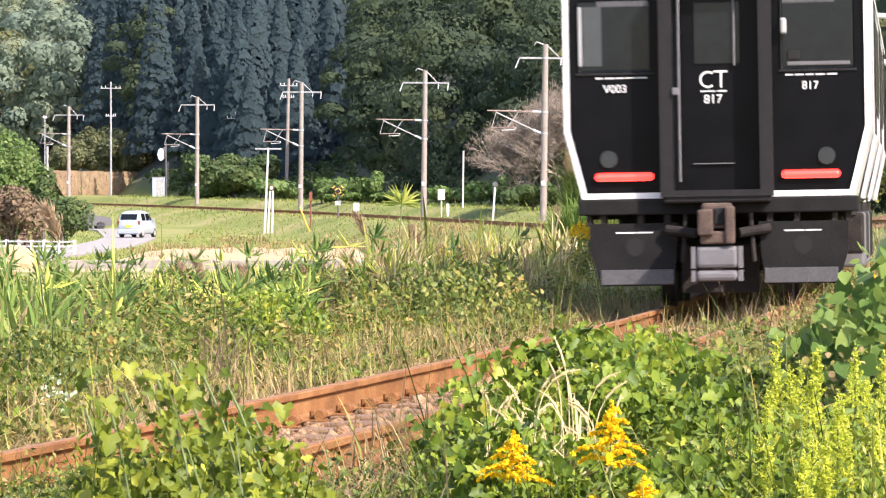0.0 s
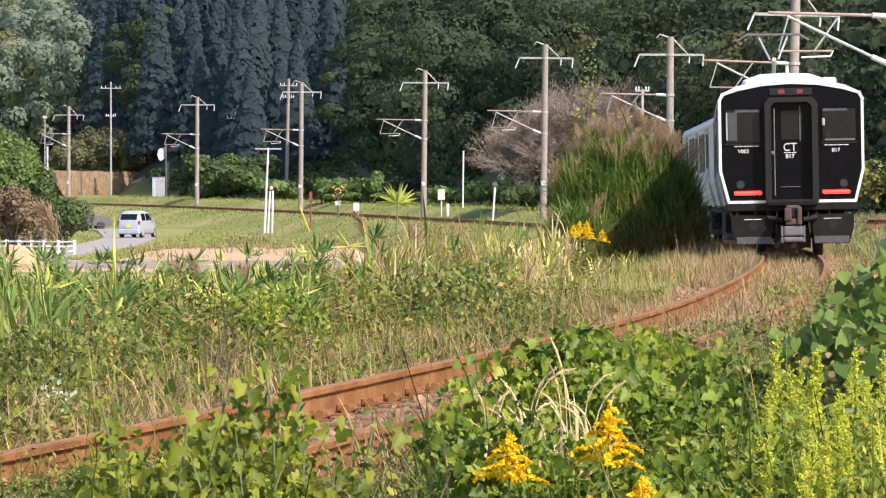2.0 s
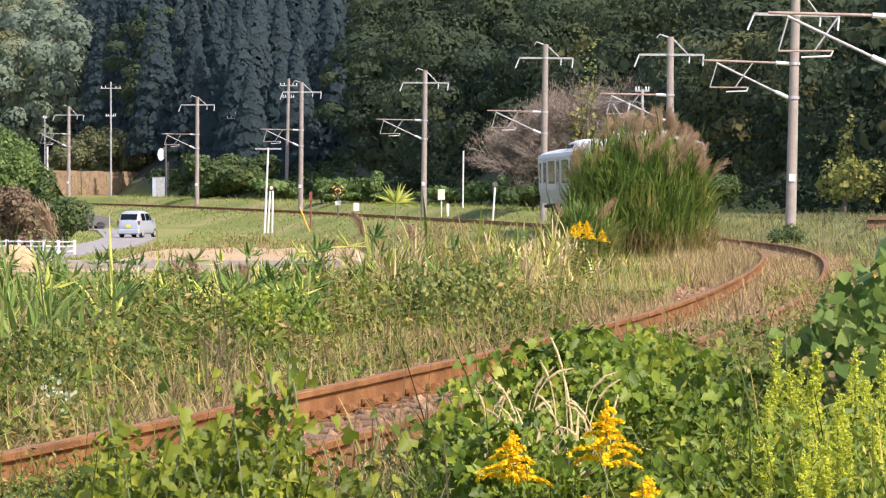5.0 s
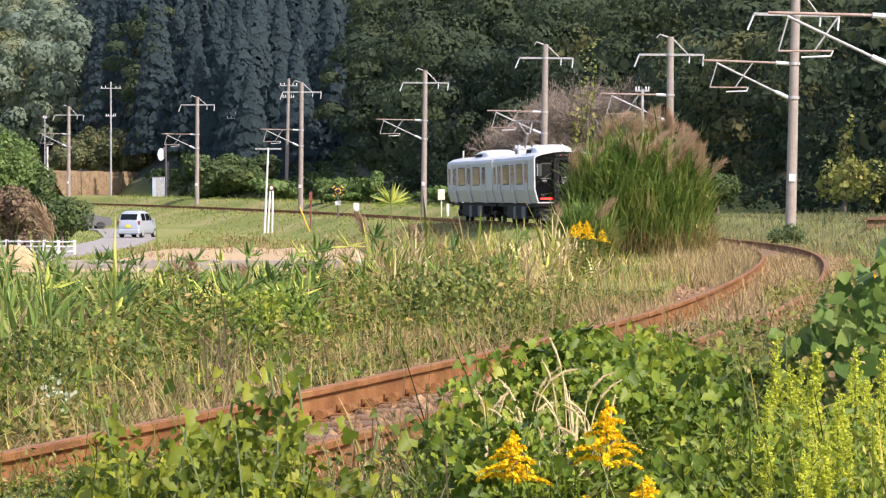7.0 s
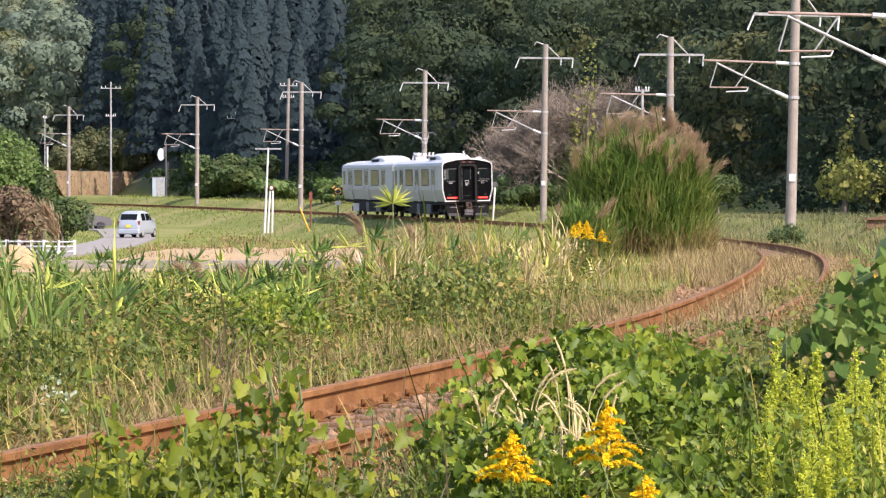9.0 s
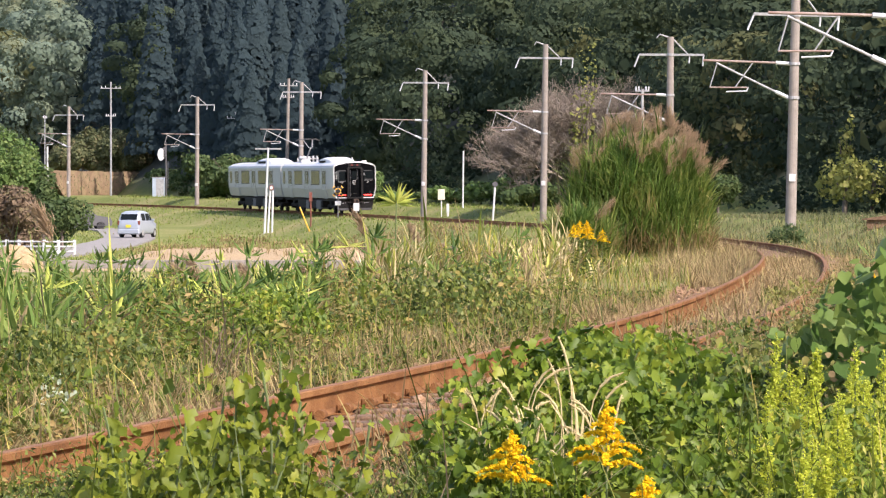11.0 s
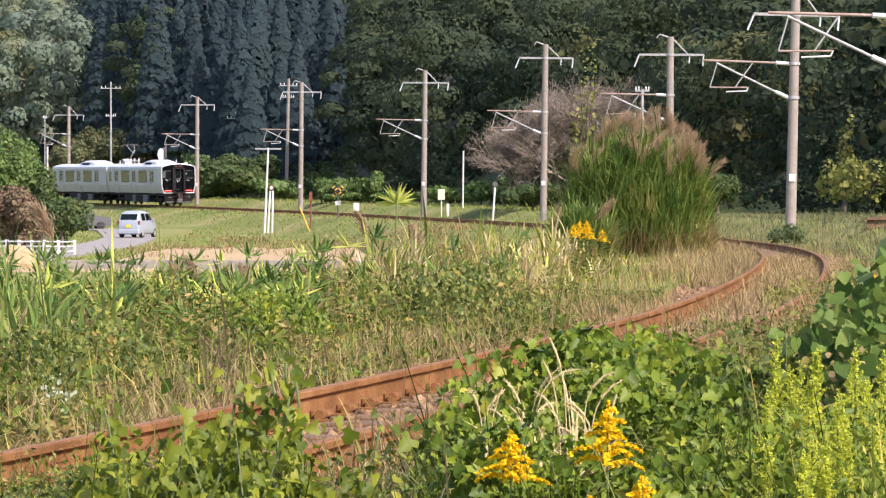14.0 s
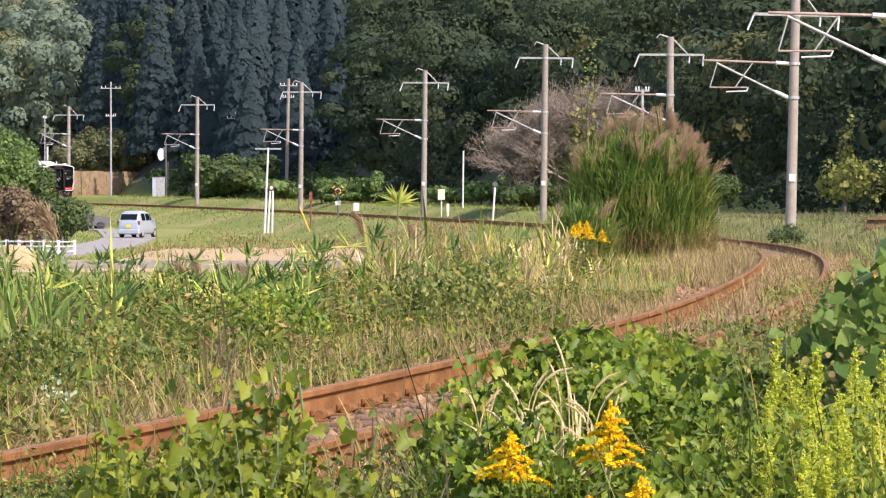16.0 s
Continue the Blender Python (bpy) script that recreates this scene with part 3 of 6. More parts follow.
def crossing_sign(x, y):
    t = stand("crossing_sign", x, y, "yellow and black crossing sign on a post with a white plate", "sign")
    part("post", tb((0, 0, -0.3), (0, 0, 2.05), 0.05), M_BOXGREY, t)
    for r in (-45, 45):
        bm = bx(-0.42, 0.42, -0.02, 0.0, -0.10, 0.10, 0.004)
        bm.transform(pose(0, -0.06 if r > 0 else -0.085, 1.75, 0, r, 0))
        b = part("board", bm, M_YELLOW, t, "yellow and black striped board")
        for k in (-0.28, 0.28):
            bm = bx(-0.07, 0.07, -0.026, -0.021, -0.10, 0.10)
            bm.transform(pose(0, -0.06 if r > 0 else -0.085, 1.75, 0, r, 0) @ Matrix.Translation((k, 0, 0)))
            part("stripe", bm, M_RUBBER, b)
    part("centre_disc", tb((0, -0.12, 1.75), (0, -0.13, 1.75), 0.15, None, 16), M_RUBBER, t)
    part("plate", bx(-0.18, 0.18, -0.09, -0.07, 0.85, 1.12, 0.01), M_WHITE, t)


crossing_sign(-6.72, 264)


def board_on_post(x, y, top, w, h, mat, name, label, post=M_WHITE, r=0.035, thick=0.03):
    t = stand(name, x, y, label, "sign")
    z = float(ground_z(x, y))
    part("post", tb((0, 0, -0.3), (0, 0, top - z - 0.05), r), post, t)
    part("board", bx(-w / 2, w / 2, -0.06 - thick, -0.05, top - z - h, top - z, 0.01), mat, t)
    return t


board_on_post(-5.42, 258, 0.86, 0.36, 0.5, M_WHITE, "white_marker", "small blank white marker board on a post")
board_on_post(-0.10, 258, 1.72, 0.44, 0.66, M_CREAM, "notice_board", "cream notice board on a thin post")
board_on_post(0.30, 256, 0.82, 0.17, 0.55, M_WHITE, "kilometre_post", "short white marker post beside the track", M_WHITE, 0.07)
board_on_post(-8.4, 262, 1.55, 0.20, 0.6, M_RED, "red_marker", "faded red marker post in the grass", M_RED, 0.05)


def thin_post(x, y, top, name, label, r, mat, lean=0):
    t = empty(name, pose(x, y, float(ground_z(x, y)), 0, lean, 0))
    tagged(t, label, "post")
    part("post", tb((0, 0, -0.3), (0, 0, top - float(ground_z(x, y))), r), mat, t)
    return t


thin_post(1.26, 262, 4.15, "white_rod", "plain thin white rod", 0.055, M_WHITE, 0.6)
thin_post(-8.35, 258, 0.72, "yellow_marker", "leaning yellow guard tube in the grass", 0.05, M_YELLOW, -22)
p = thin_post(2.82, 234, 1.80, "mirror_post", "leaning white post with a round back plate", 0.06, M_WHITE, 3.5)
part("round_plate", tb((0, -0.07, 2.2), (0, -0.1, 2.2), 0.15, None, 18), M_BOXGREY, p)
thin_post(-37.2, 388, 6.0, "white_rod", "plain thin white rod beside a concrete pole", 0.09, M_WHITE)


def cabinet(x, y):
    t = stand("signal_cabinet", x, y, "blue-grey metal signal cabinet on the bank", "cabinet")
    part("body", bx(-0.55, 0.55, -0.35, 0.35, 0, 1.75, 0.03), M_BLUEGREY, t)
    part("door", bx(-0.22, 0.5, -0.375, -0.352, 0.1, 1.65, 0.01), M_GALV, t)
    part("roof", bx(-0.6, 0.6, -0.4, 0.4, 1.752, 1.82, 0.02), M_GALV, t)


cabinet(-26.2, 380)


def speaker_box(x, y):
    t = stand("signal_mast", x, y, "dark signal mast with a white oval backboard", "signal")
    z = float(ground_z(x, y))
    part("mast", tb((0.35, 0, -0.3), (0.35, 0, 6.3 - z), 0.07), M_BOXGREY, t)
    bm = tb((0, 0, 0), (0, 0.06, 0), 0.33, None, 20)
    bm.transform(Matrix.Translation((-0.1, -0.1, 5.2 - z)) @ Matrix.Diagonal((1, 1, 1.75, 1)))
    part("backboard", bm, M_WHITE, t, "white oval backboard")
    part("ladder", bx(0.5, 0.56, -0.05, 0.05, 0.5, 4.6 - z), M_BOXGREY, t)
    part("lamp_head", bx(0.1, 0.4, -0.1, 0.2, 4.9 - z, 5.9 - z, 0.03), M_BOXGREY, t)


speaker_box(-26.0, 382)

# ---- road, fence and car ----


def build_road():
    """Sloping lane that bends away to the meadow."""
    cx = [(-19.6, 150), (-18.9, 182), (-18.7, 205), (-18.9, 230), (-19.4, 256), (-22.0, 280), (-30, 300)]
    half = [1.6, 1.75, 1.8, 1.7, 1.6, 1.5, 1.5]
    bm = bmesh.new()
    prev = None
    ys = [c[1] for c in cx]
    for y in np.arange(150, 300, 3.0):
        x = float(np.interp(y, ys, [c[0] for c in cx]))
        w = float(np.interp(y, ys, half))
        row = []
        for k in (-1, -0.5, 0, 0.5, 1):
            row.append(bm.verts.new((x + k * w, y, float(ground_z(x, y)) + 0.09)))
        if prev:
            for i in range(4):
                bm.faces.new((prev[i], prev[i + 1], row[i + 1], row[i]))
        prev = row
    r = bmesh.ops.extrude_face_region(bm, geom=bm.faces[:])
    bmesh.ops.translate(bm, vec=(0, 0, -0.3), verts=[g for g in r["geom"] if isinstance(g, bmesh.types.BMVert)])
    bmesh.ops.recalc_face_normals(bm, faces=bm.faces)
    tagged(part("road", bm, M_ROAD), "pale grey narrow asphalt lane", "road", kind="structure")


build_road()


def build_fence():
    t = empty("white_fence")
    tagged(t, "low white painted road fence with three rails", "fence")
    pts = [(-22.6 + i * 0.60, 192 - i * 0.25 + (0.9 * max(0, i - 7) ** 1.6)) for i in range(10)]
    tops = []
    for x, y in pts:
        z = float(ground_z(x, y))
        part("post", bx(x - 0.07, x + 0.07, y - 0.07, y + 0.07, z - 0.2, z + 0.78, 0.02), M_WHITE, t)
        tops.append((x, y, z))
    for dz in (0.25, 0.48, 0.70):
        bm = bmesh.new()
        for a, b in zip(tops, tops[1:]):
            tube(bm, (a[0], a[1] - 0.08, a[2] + dz), (b[0], b[1] - 0.08, b[2] + dz), 0.035, None, 8)
        part("rail", bm, M_WHITE, t)


build_fence()


def build_van():
    x, y = -18.95, 256
    t = empty("small_van", pose(x, y, float(ground_z(x, y)) + 0.1, 0, 0, -15))
    tagged(t, "silver-blue small hatchback van seen from behind on the lane", "car")
    bm = bmesh.new()
    rows = []
    # station, half width, bottom, belt line, roof, half width of the roof
    for yy, w, z0, z1, z2, wr in ((-1.74, 0.60, 0.34, 0.72, 0.86, 0.52), (-1.70, 0.70, 0.24, 0.88, 1.05, 0.60), (-1.58, 0.735, 0.20, 0.98, 1.34, 0.60), (-1.38, 0.74, 0.20, 1.0, 1.56, 0.58), (-1.0, 0.74, 0.20, 1.0, 1.63, 0.58), (-0.2, 0.74, 0.20, 1.0, 1.65, 0.58), (0.35, 0.74, 0.20, 0.99, 1.58, 0.57), (0.75, 0.74, 0.20, 0.98, 1.30, 0.58), (1.05, 0.73, 0.20, 0.96, 1.06, 0.60), (1.5, 0.70, 0.22, 0.86, 0.92, 0.56), (1.70, 0.60, 0.30, 0.66, 0.74, 0.46)):
        half = [(w * 0.86, z0), (w * 0.99, z0 + 0.12), (w, (z0 + z1) / 2), (w * 0.98, z1), (w * 0.35 + wr * 0.65, z1 + (z2 - z1) * 0.62), (wr, z1 + (z2 - z1) * 0.90), (wr * 0.75, z2), (0.0, z2 + 0.015)]
        rows.append([bm.verts.new((x_, yy, z_)) for x_, z_ in half] + [bm.verts.new((-x_, yy, z_)) for x_, z_ in half[-2::-1]])
    for a, b in zip(rows, rows[1:]):
        for i in range(len(a)):
            j = (i + 1) % len(a)
            bm.faces.new((a[i], a[j], b[j], b[i]))
    bm.faces.new(rows[0])
    bm.faces.new(rows[-1][::-1])
    bmesh.ops.recalc_face_normals(bm, faces=bm.faces)
    for fc in bm.faces:
        fc.smooth = True
    body = part("body", bm, M_VAN, t)
    g = bx(-0.53, 0.53, -0.02, 0.02, -0.20, 0.20, 0.018)
    g.transform(pose(0, -1.60, 1.27, -25, 0, 0))
    part("rear_window", g, M_DARKGLASS, body)
    for s in (-1, 1):
        for y0, y1 in ((-1.25, -0.55), (-0.45, 0.25), (0.3, 0.75)):
            bm = bmesh.new()
            ins = 0.12 if y1 > 0.5 else 0.03
            q = [(y0, 1.05), (y1, 1.05), (y1 - ins * 2, 1.48 if ins < 0.1 else 1.3), (y0 + 0.03, 1.48)]
            v = [bm.verts.new((s * (0.715 if z < 1.2 else 0.630), yy, z)) for yy, z in q]
            bm.faces.new(v)
            r = bmesh.ops.extrude_face_region(bm, geom=bm.faces[:])
            bmesh.ops.translate(bm, vec=(-s * 0.02, 0, 0), verts=[g2 for g2 in r["geom"] if isinstance(g2, bmesh.types.BMVert)])
            bmesh.ops.recalc_face_normals(bm, faces=bm.faces)
            part("side_window", bm, M_DARKGLASS, body)
        part("tail_lamp", bx(s * 0.66 - 0.07, s * 0.66 + 0.07, -1.72, -1.6, 0.78, 1.05, 0.02), M_RED, body, "red tail lamp")
        part("door_mirror", bx(s * 0.72 - 0.02 * s, s * 0.72 + s * 0.16, 0.55, 0.65, 1.02, 1.16, 0.02) if s > 0 else bx(-0.88, -0.72, 0.55, 0.65, 1.02, 1.16, 0.02), M_VAN, body)
        for yy in (-1.1, 1.15):
            w = part("wheel", tb((s * 0.56, yy, 0.28), (s * 0.73, yy, 0.28), 0.28, None, 20), M_RUBBER, t)
            part("rim", tb((s * 0.725, yy, 0.28), (s * 0.738, yy, 0.28), 0.18, None, 16), M_GALV, w)
    part("bumper", bx(-0.70, 0.70, -1.80, -1.6, 0.22, 0.52, 0.07), M_VAN, t)
    part("number_plate", bx(-0.17, 0.17, -1.775, -1.76, 0.62, 0.79, 0.005), M_PLATE, body, "yellow plate")


build_van()


def parked_car(x, y):
    t = empty("parked_car", pose(x, y, float(ground_z(x, y)), 0, 0, -78))
    tagged(t, "dark grey low car half hidden behind the bushes", "car")
    sec = [(-2.1, 0.3), (-2.15, 0.7), (-1.9, 0.92), (-1.3, 1.02), (-0.8, 1.35), (0.5, 1.38), (1.1, 1.0), (2.0, 0.85), (2.15, 0.6), (2.1, 0.3)]
    bm = bmesh.new()
    rows = [[bm.verts.new((xx * (1 if z < 1.05 else 0.85), yy, z)) for yy, z in sec] for xx in (-0.82, 0.82)]
    for i in range(len(sec)):
        j = (i + 1) % len(sec)
        bm.faces.new((rows[0][i], rows[0][j], rows[1][j], rows[1][i]))
    bm.faces.new(rows[0])
    bm.faces.new(rows[1][::-1])
    bmesh.ops.recalc_face_normals(bm, faces=bm.faces)
    b = part("body", bm, M_BOXGREY, t)
    part("side_window", bx(0.70, 0.79, -0.7, 0.6, 1.04, 1.28, 0.02), M_DARKGLASS, b)
    for s in (-0.72, 0.72):
        for yy in (-1.3, 1.35):
            part("wheel", tb((s - 0.1, yy, 0.3), (s + 0.1, yy, 0.3), 0.3, None, 18), M_RUBBER, t)


parked_car(-25.0, 284)


def earth_bank():
    """Cut bank of bare dry earth behind the track."""
    bm = bmesh.new()
    prev = None
    for i in range(36):
        y = 390 + i * 1.0
        x = -41.5 + i * 0.42
        row = []
        for k, (dx, z) in enumerate(((0, 0.2), (1.5, 1.5), (2.6, 2.6), (3.6, 3.35), (7, 3.8), (10, 1.0))):
            j = random.uniform(-0.03, 0.03)
            row.append(bm.verts.new((x + dx * 0.5 + j, y + dx + j, z + random.uniform(-0.05, 0.05))))
        if prev:
            for q in range(5):
                bm.faces.new((prev[q], prev[q + 1], row[q + 1], row[q]))
        prev = row
    for f in bm.faces:
        f.smooth = True
    tagged(part("earth_bank", bm, M_EARTH), "bare dry brown earth bank below bushes", "bank", kind="structure")


def field_edge():
    """Low concrete edge and bare strip of the harvested field."""
    bm = bx(-19.5, -2.0, 150, 150.35, -1.7, -1.08, 0.03)
    tagged(part("field_wall", bm, M_CONC), "low weathered concrete field edge", "wall", kind="structure")
    bm = bmesh.new()
    prev = None
    for i in range(20):
        x = -11.8 + i * 0.52
        row = [bm.verts.new((x, y_, z_ + random.uniform(-0.05, 0.05))) for y_, z_ in ((150.3, -1.10), (152, -1.03), (158, -1.02), (165, -1.0), (172, -1.01), (180, -1.0), (184, -1.6))]
        if prev:
            for k in range(6):
                bm.faces.new((prev[k], prev[k + 1], row[k + 1], row[k]))
        prev = row
    tagged(part("stubble_strip", bm, M_STRAW), "pale dry stubble terrace behind the field wall", "field", kind="structure")
    bm = bmesh.new()
    prev = None
    for i in range(24):
        x = -14.5 + i * 0.5
        row = [bm.verts.new((x, 127 + 2.2 * k + 0.4 * math.sin(i), float(ground_z(x, 128)) + 0.10 + 0.06 * (k == 1))) for k in range(3)]
        if prev:
            for k in range(2):
                bm.faces.new((prev[k], prev[k + 1], row[k + 1], row[k]))
        prev = row
    tagged(part("field_path", bm, M_STRAW), "pale dry path across the field", "path", kind="structure")
    bm = bmesh.new()
    bmesh.ops.create_icosphere(bm, subdivisions=3, radius=1)
    for v in bm.verts:
        n = noise.noise(v.co * 2.5) * 0.18
        v.co = Vector((v.co.x * 0.95 * (1 + n), v.co.y * 0.8 * (1 + n), max(-0.2, v.co.z * 0.85 * (1 + n))))
    bm.transform(Matrix.Translation((-15.1, 146, -1.35)))
    tagged(part("straw_mound", bm, M_STRAW), "heap of pale straw in the field", "straw heap")


earth_bank()
field_edge()

# ---- the train ----
BODY = [(-1.26, 1.05), (-1.42, 1.68), (-1.42, 3.09), (-1.36, 3.22), (-1.05, 3.32), (-0.55, 3.41), (0, 3.44), (0.55, 3.41), (1.05, 3.32), (1.36, 3.22), (1.42, 3.09), (1.42, 1.68), (1.26, 1.05)]
MASK = [(-1.218, 1.105), (-1.368, 1.69), (-1.368, 3.07), (-1.315, 3.175), (-1.03, 3.265), (-0.545, 3.355), (0, 3.385), (0.545, 3.355), (1.03, 3.265), (1.315, 3.175), (1.368, 3.07), (1.368, 1.69), (1.218, 1.105)]
HALF = 9.8


def lettering(text, size, x, y, z, parent, name="number", align='CENTER'):
    """Flat white letters on the tail, facing backwards."""
    cu = bpy.data.curves.new(name, 'FONT')
    cu.body, cu.size, cu.align_x, cu.extrude = text, size, align, 0.002
    cu.offset = size * 0.008
    tmp = new(name, cu)
    me = bpy.data.meshes.new_from_object(tmp.evaluated_get(bpy.context.evaluated_depsgraph_get()))
    bpy.data.objects.remove(tmp)
    me.materials.clear()
    me.materials.append(M_WHITE)
    ob = new(name, me)
    ob.parent = parent
    ob.matrix_basis = pose(x, y, z, 90, 0, 0)
    ob["label"] = "white lettering"
    return ob


def strip(bm, x0, x1, y0, y1, z0, z1, gaps=()):
    """A row of plain bars in place of small writing."""
    x = x0
    for g in gaps:
        box(bm, x, g - 0.008, y0, y1, z0, z1)
        x = g + 0.008
    box(bm, x, x1, y0, y1, z0, z1)
    return bm


def train_car(rear):
    """One car; its middle on the rail top is the origin, it runs towards +y. The rear car shows its cab end."""
    t = empty("rear_train_car" if rear else "front_train_car")
    tagged(t, "stainless steel train car with black cab end and red tail lights" if rear else "stainless steel commuter train car coupled in front", "train car", "cars of the train")
    y0 = -HALF
    body = part("body", prism(bmesh.new(), BODY, y0 + 0.03, HALF), M_STEEL, t, "dull stainless steel body shell")
    # doors and windows of both sides
    for s in (-1, 1):
        for c in (3.4, 9.8, 16.2):
            d = part("door", bx(s * 1.425 - 0.012, s * 1.425 + 0.012, y0 + c - 0.66, y0 + c + 0.66, 1.62, 2.98, 0.008), M_STEEL, body, "sliding side door")
            d2 = part("door_lower", bx(s * 1.36 - 0.02, s * 1.36 + 0.02, y0 + c - 0.66, y0 + c + 0.66, 1.02, 1.63, 0.004), M_STEEL, body)
            d2.matrix_basis = Matrix.Translation((s * 1.352, 0, 1.31)) @ Matrix.Rotation(s * 0.22, 4, 'Y') @ Matrix.Translation((-s * 1.352, 0, -1.31))
            for k in (-0.33, 0.33):
                part("door_window", bx(s * 1.440 - 0.004, s * 1.440 + 0.004, y0 + c + k - 0.20, y0 + c + k + 0.20, 1.98, 2.86, 0.003), M_DARKGLASS, d)
            for k in (-0.70, 0.70, 0.0):
                part("door_seam", bx(s * 1.438 - 0.004, s * 1.438 + 0.004, y0 + c + k - 0.018, y0 + c + k + 0.018, 1.66, 3.0), M_FRAMEBLACK, d)
        for c in (6.6, 13.0):
            w = part("side_window", bx(s * 1.425 - 0.008, s * 1.425 + 0.008, y0 + c - 1.5, y0 + c + 1.5, 1.92, 2.90, 0.004), M_FRAMEBLACK, body)
            part("pane", bx(s * 1.437 - 0.003, s * 1.437 + 0.003, y0 + c - 1.44, y0 + c + 1.44, 1.97, 2.85), M_SIDEGLASS, w)
        part("side_window", bx(s * 1.425 - 0.008, s * 1.425 + 0.008, y0 + 18.2, y0 + 19.0, 1.97, 2.85), M_SIDEGLASS, body)
        part("gutter", bx(s * 1.41 - 0.025, s * 1.41 + 0.025, y0 + 0.1, HALF - 0.05, 3.05, 3.10, 0.006), M_ROOF, body)
    roof_pts = [(-1.37, 3.21), (-1.05, 3.325), (-0.55, 3.415), (0, 3.445), (0.55, 3.415), (1.05, 3.325), (1.37, 3.21), (1.05, 3.36), (0.55, 3.45), (0, 3.48), (-0.55, 3.45), (-1.05, 3.36)]
    part("roof", prism(bmesh.new(), roof_pts, y0 + 0.1, HALF - 0.05), M_ROOF, body, "light grey roof")
    # air conditioner with sloping ends
    for a, b in (((3.2, 9.6),) if rear else ((5.5, 12.5),)):
        bm = bmesh.new()
        n = []
        for yy, k, zz in ((a, 0.70, 3.52), (a + 0.5, 0.76, 3.68), (a + 1.3, 0.82, 3.82), (a + 2.2, 0.86, 3.88), (b - 2.2, 0.86, 3.88), (b - 1.3, 0.82, 3.82), (b - 0.5, 0.76, 3.68), (b, 0.70, 3.52)):
            n.append([bm.verts.new(v) for v in ((y_x, y0 + yy, z_) for y_x, z_ in ((-k - 0.16, 3.40), (-k, zz - 0.14), (-k * 0.6, zz - 0.02), (0, zz), (k * 0.6, zz - 0.02), (k, zz - 0.14), (k + 0.16, 3.40)))])
        for p_, q_ in zip(n, n[1:]):
            for i in range(6):
                bm.faces.new((p_[i], p_[i + 1], q_[i + 1], q_[i]))
        bm.faces.new(n[0])
        bm.faces.new(n[-1][::-1])
        bmesh.ops.recalc_face_normals(bm, faces=bm.faces)
        bm.transform(Matrix.Translation((0, 0, -0.10)))
        ac = part("air_conditioner", bm, M_WHITE, t, "white rounded roof air conditioner")
        for s in (-1, 1):
            part("grille", bx(s * 0.95 - 0.03, s * 0.95 + 0.03, y0 + a + 2.2, y0 + b - 2.2, 3.40, 3.56), M_UNDER, ac)
    bm = tb((-0.05, y0 + 0.5, 3.42), (-0.05, y0 + 0.5, 3.76), 0.05, 0.03)
    part("antenna", bm, M_WHITE, t)
    part("whistle_cover", bx(0.62, 0.92, y0 + 0.55, y0 + 0.85, 3.34, 3.52, 0.05), M_WHITE, t)
    if rear:
        # raised pantograph and its gear
        c = y0 + 16.6
        pb = part("pantograph_base", bx(-0.55, 0.55, c - 0.9, c + 0.9, 3.66, 3.74, 0.02), M_GALV, t)
        for sx in (-0.45, 0.45):
            for sy in (-0.8, 0.8):
                part("insulator", tb((sx, c + sy, 3.40), (sx, c + sy, 3.9), 0.06), M_INSUL, pb)
        part("lower_arm", tb((0, c + 0.7, 3.75), (0, c - 0.75, 4.45), 0.05), M_GALV, pb)
        bm = tb((-0.1, c - 0.75, 4.45), (-0.35, c + 0.35, 5.05), 0.025)
        tube(bm, (0.1, c - 0.75, 4.45), (0.35, c + 0.35, 5.05), 0.025)
        part("upper_arm", bm, M_GALV, pb)
        bm = bx(-0.62, 0.62, c + 0.22, c + 0.30, 5.05, 5.10, 0.01)
        box(bm, -0.62, 0.62, c + 0.42, c + 0.50, 5.05, 5.10, 0.01)
        for s in (-1, 1):
            tube(bm, (s * 0.6, c + 0.36, 5.09), (s * 0.85, c + 0.36, 4.93), 0.025)
        part("collector_head", bm, M_BOXGREY, pb)
        part("roof_box", bx(-0.3, 0.35, c + 1.3, c + 2.2, 3.42, 3.87, 0.04), M_WHITE, t)
    # underfloor gear and bogies
    bm = bmesh.new()
    box(bm, -1.2, 1.2, y0 + 0.4, HALF - 0.1, 0.86, 0.99)
    part("underframe", bm, M_UNDER, t)
    for a, b, z, m_ in ((5.6, 7.2, 0.30, M_BOXGREY), (7.25, 9.85, 0.34, M_UNDER), (9.9, 11.0, 0.28, M_BOXGREY), (11.1, 14.0, 0.32, M_SKIRT), (4.9, 5.4, 0.45, M_UNDER)):
        for s in (-1, 1):
            part("equipment_box", bx(*sorted((s * 0.45, s * 1.28)), y0 + a, y0 + b, z, 0.88, 0.03), m_, t)
    for c in (-6.9, 6.9):
        bo = part("bogie", bx(-1.02, 1.02, c - 1.4, c + 1.4, 0.42, 0.62, 0.05), M_UNDER, t)
        part("bolster", bx(-1.1, 1.1, c - 0.3, c + 0.3, 0.6, 0.9, 0.04), M_UNDER, bo)
        for yy in (-1.05, 1.05):
            part("axle", tb((-0.8, c + yy, 0.41), (0.8, c + yy, 0.41), 0.07), M_UNDER, bo)
            for s in (-1, 1):
                w = part("wheel", tb((s * 0.50, c + yy, 0.41), (s * 0.63, c + yy, 0.41), 0.41, None, 24), M_UNDER, bo)
                part("axle_box", bx(*sorted((s * 0.82, s * 1.06)), c + yy - 0.18, c + yy + 0.18, 0.28, 0.58, 0.03), M_SKIRT, bo)
    if not rear:
        return t
    # cab end
    f = y0
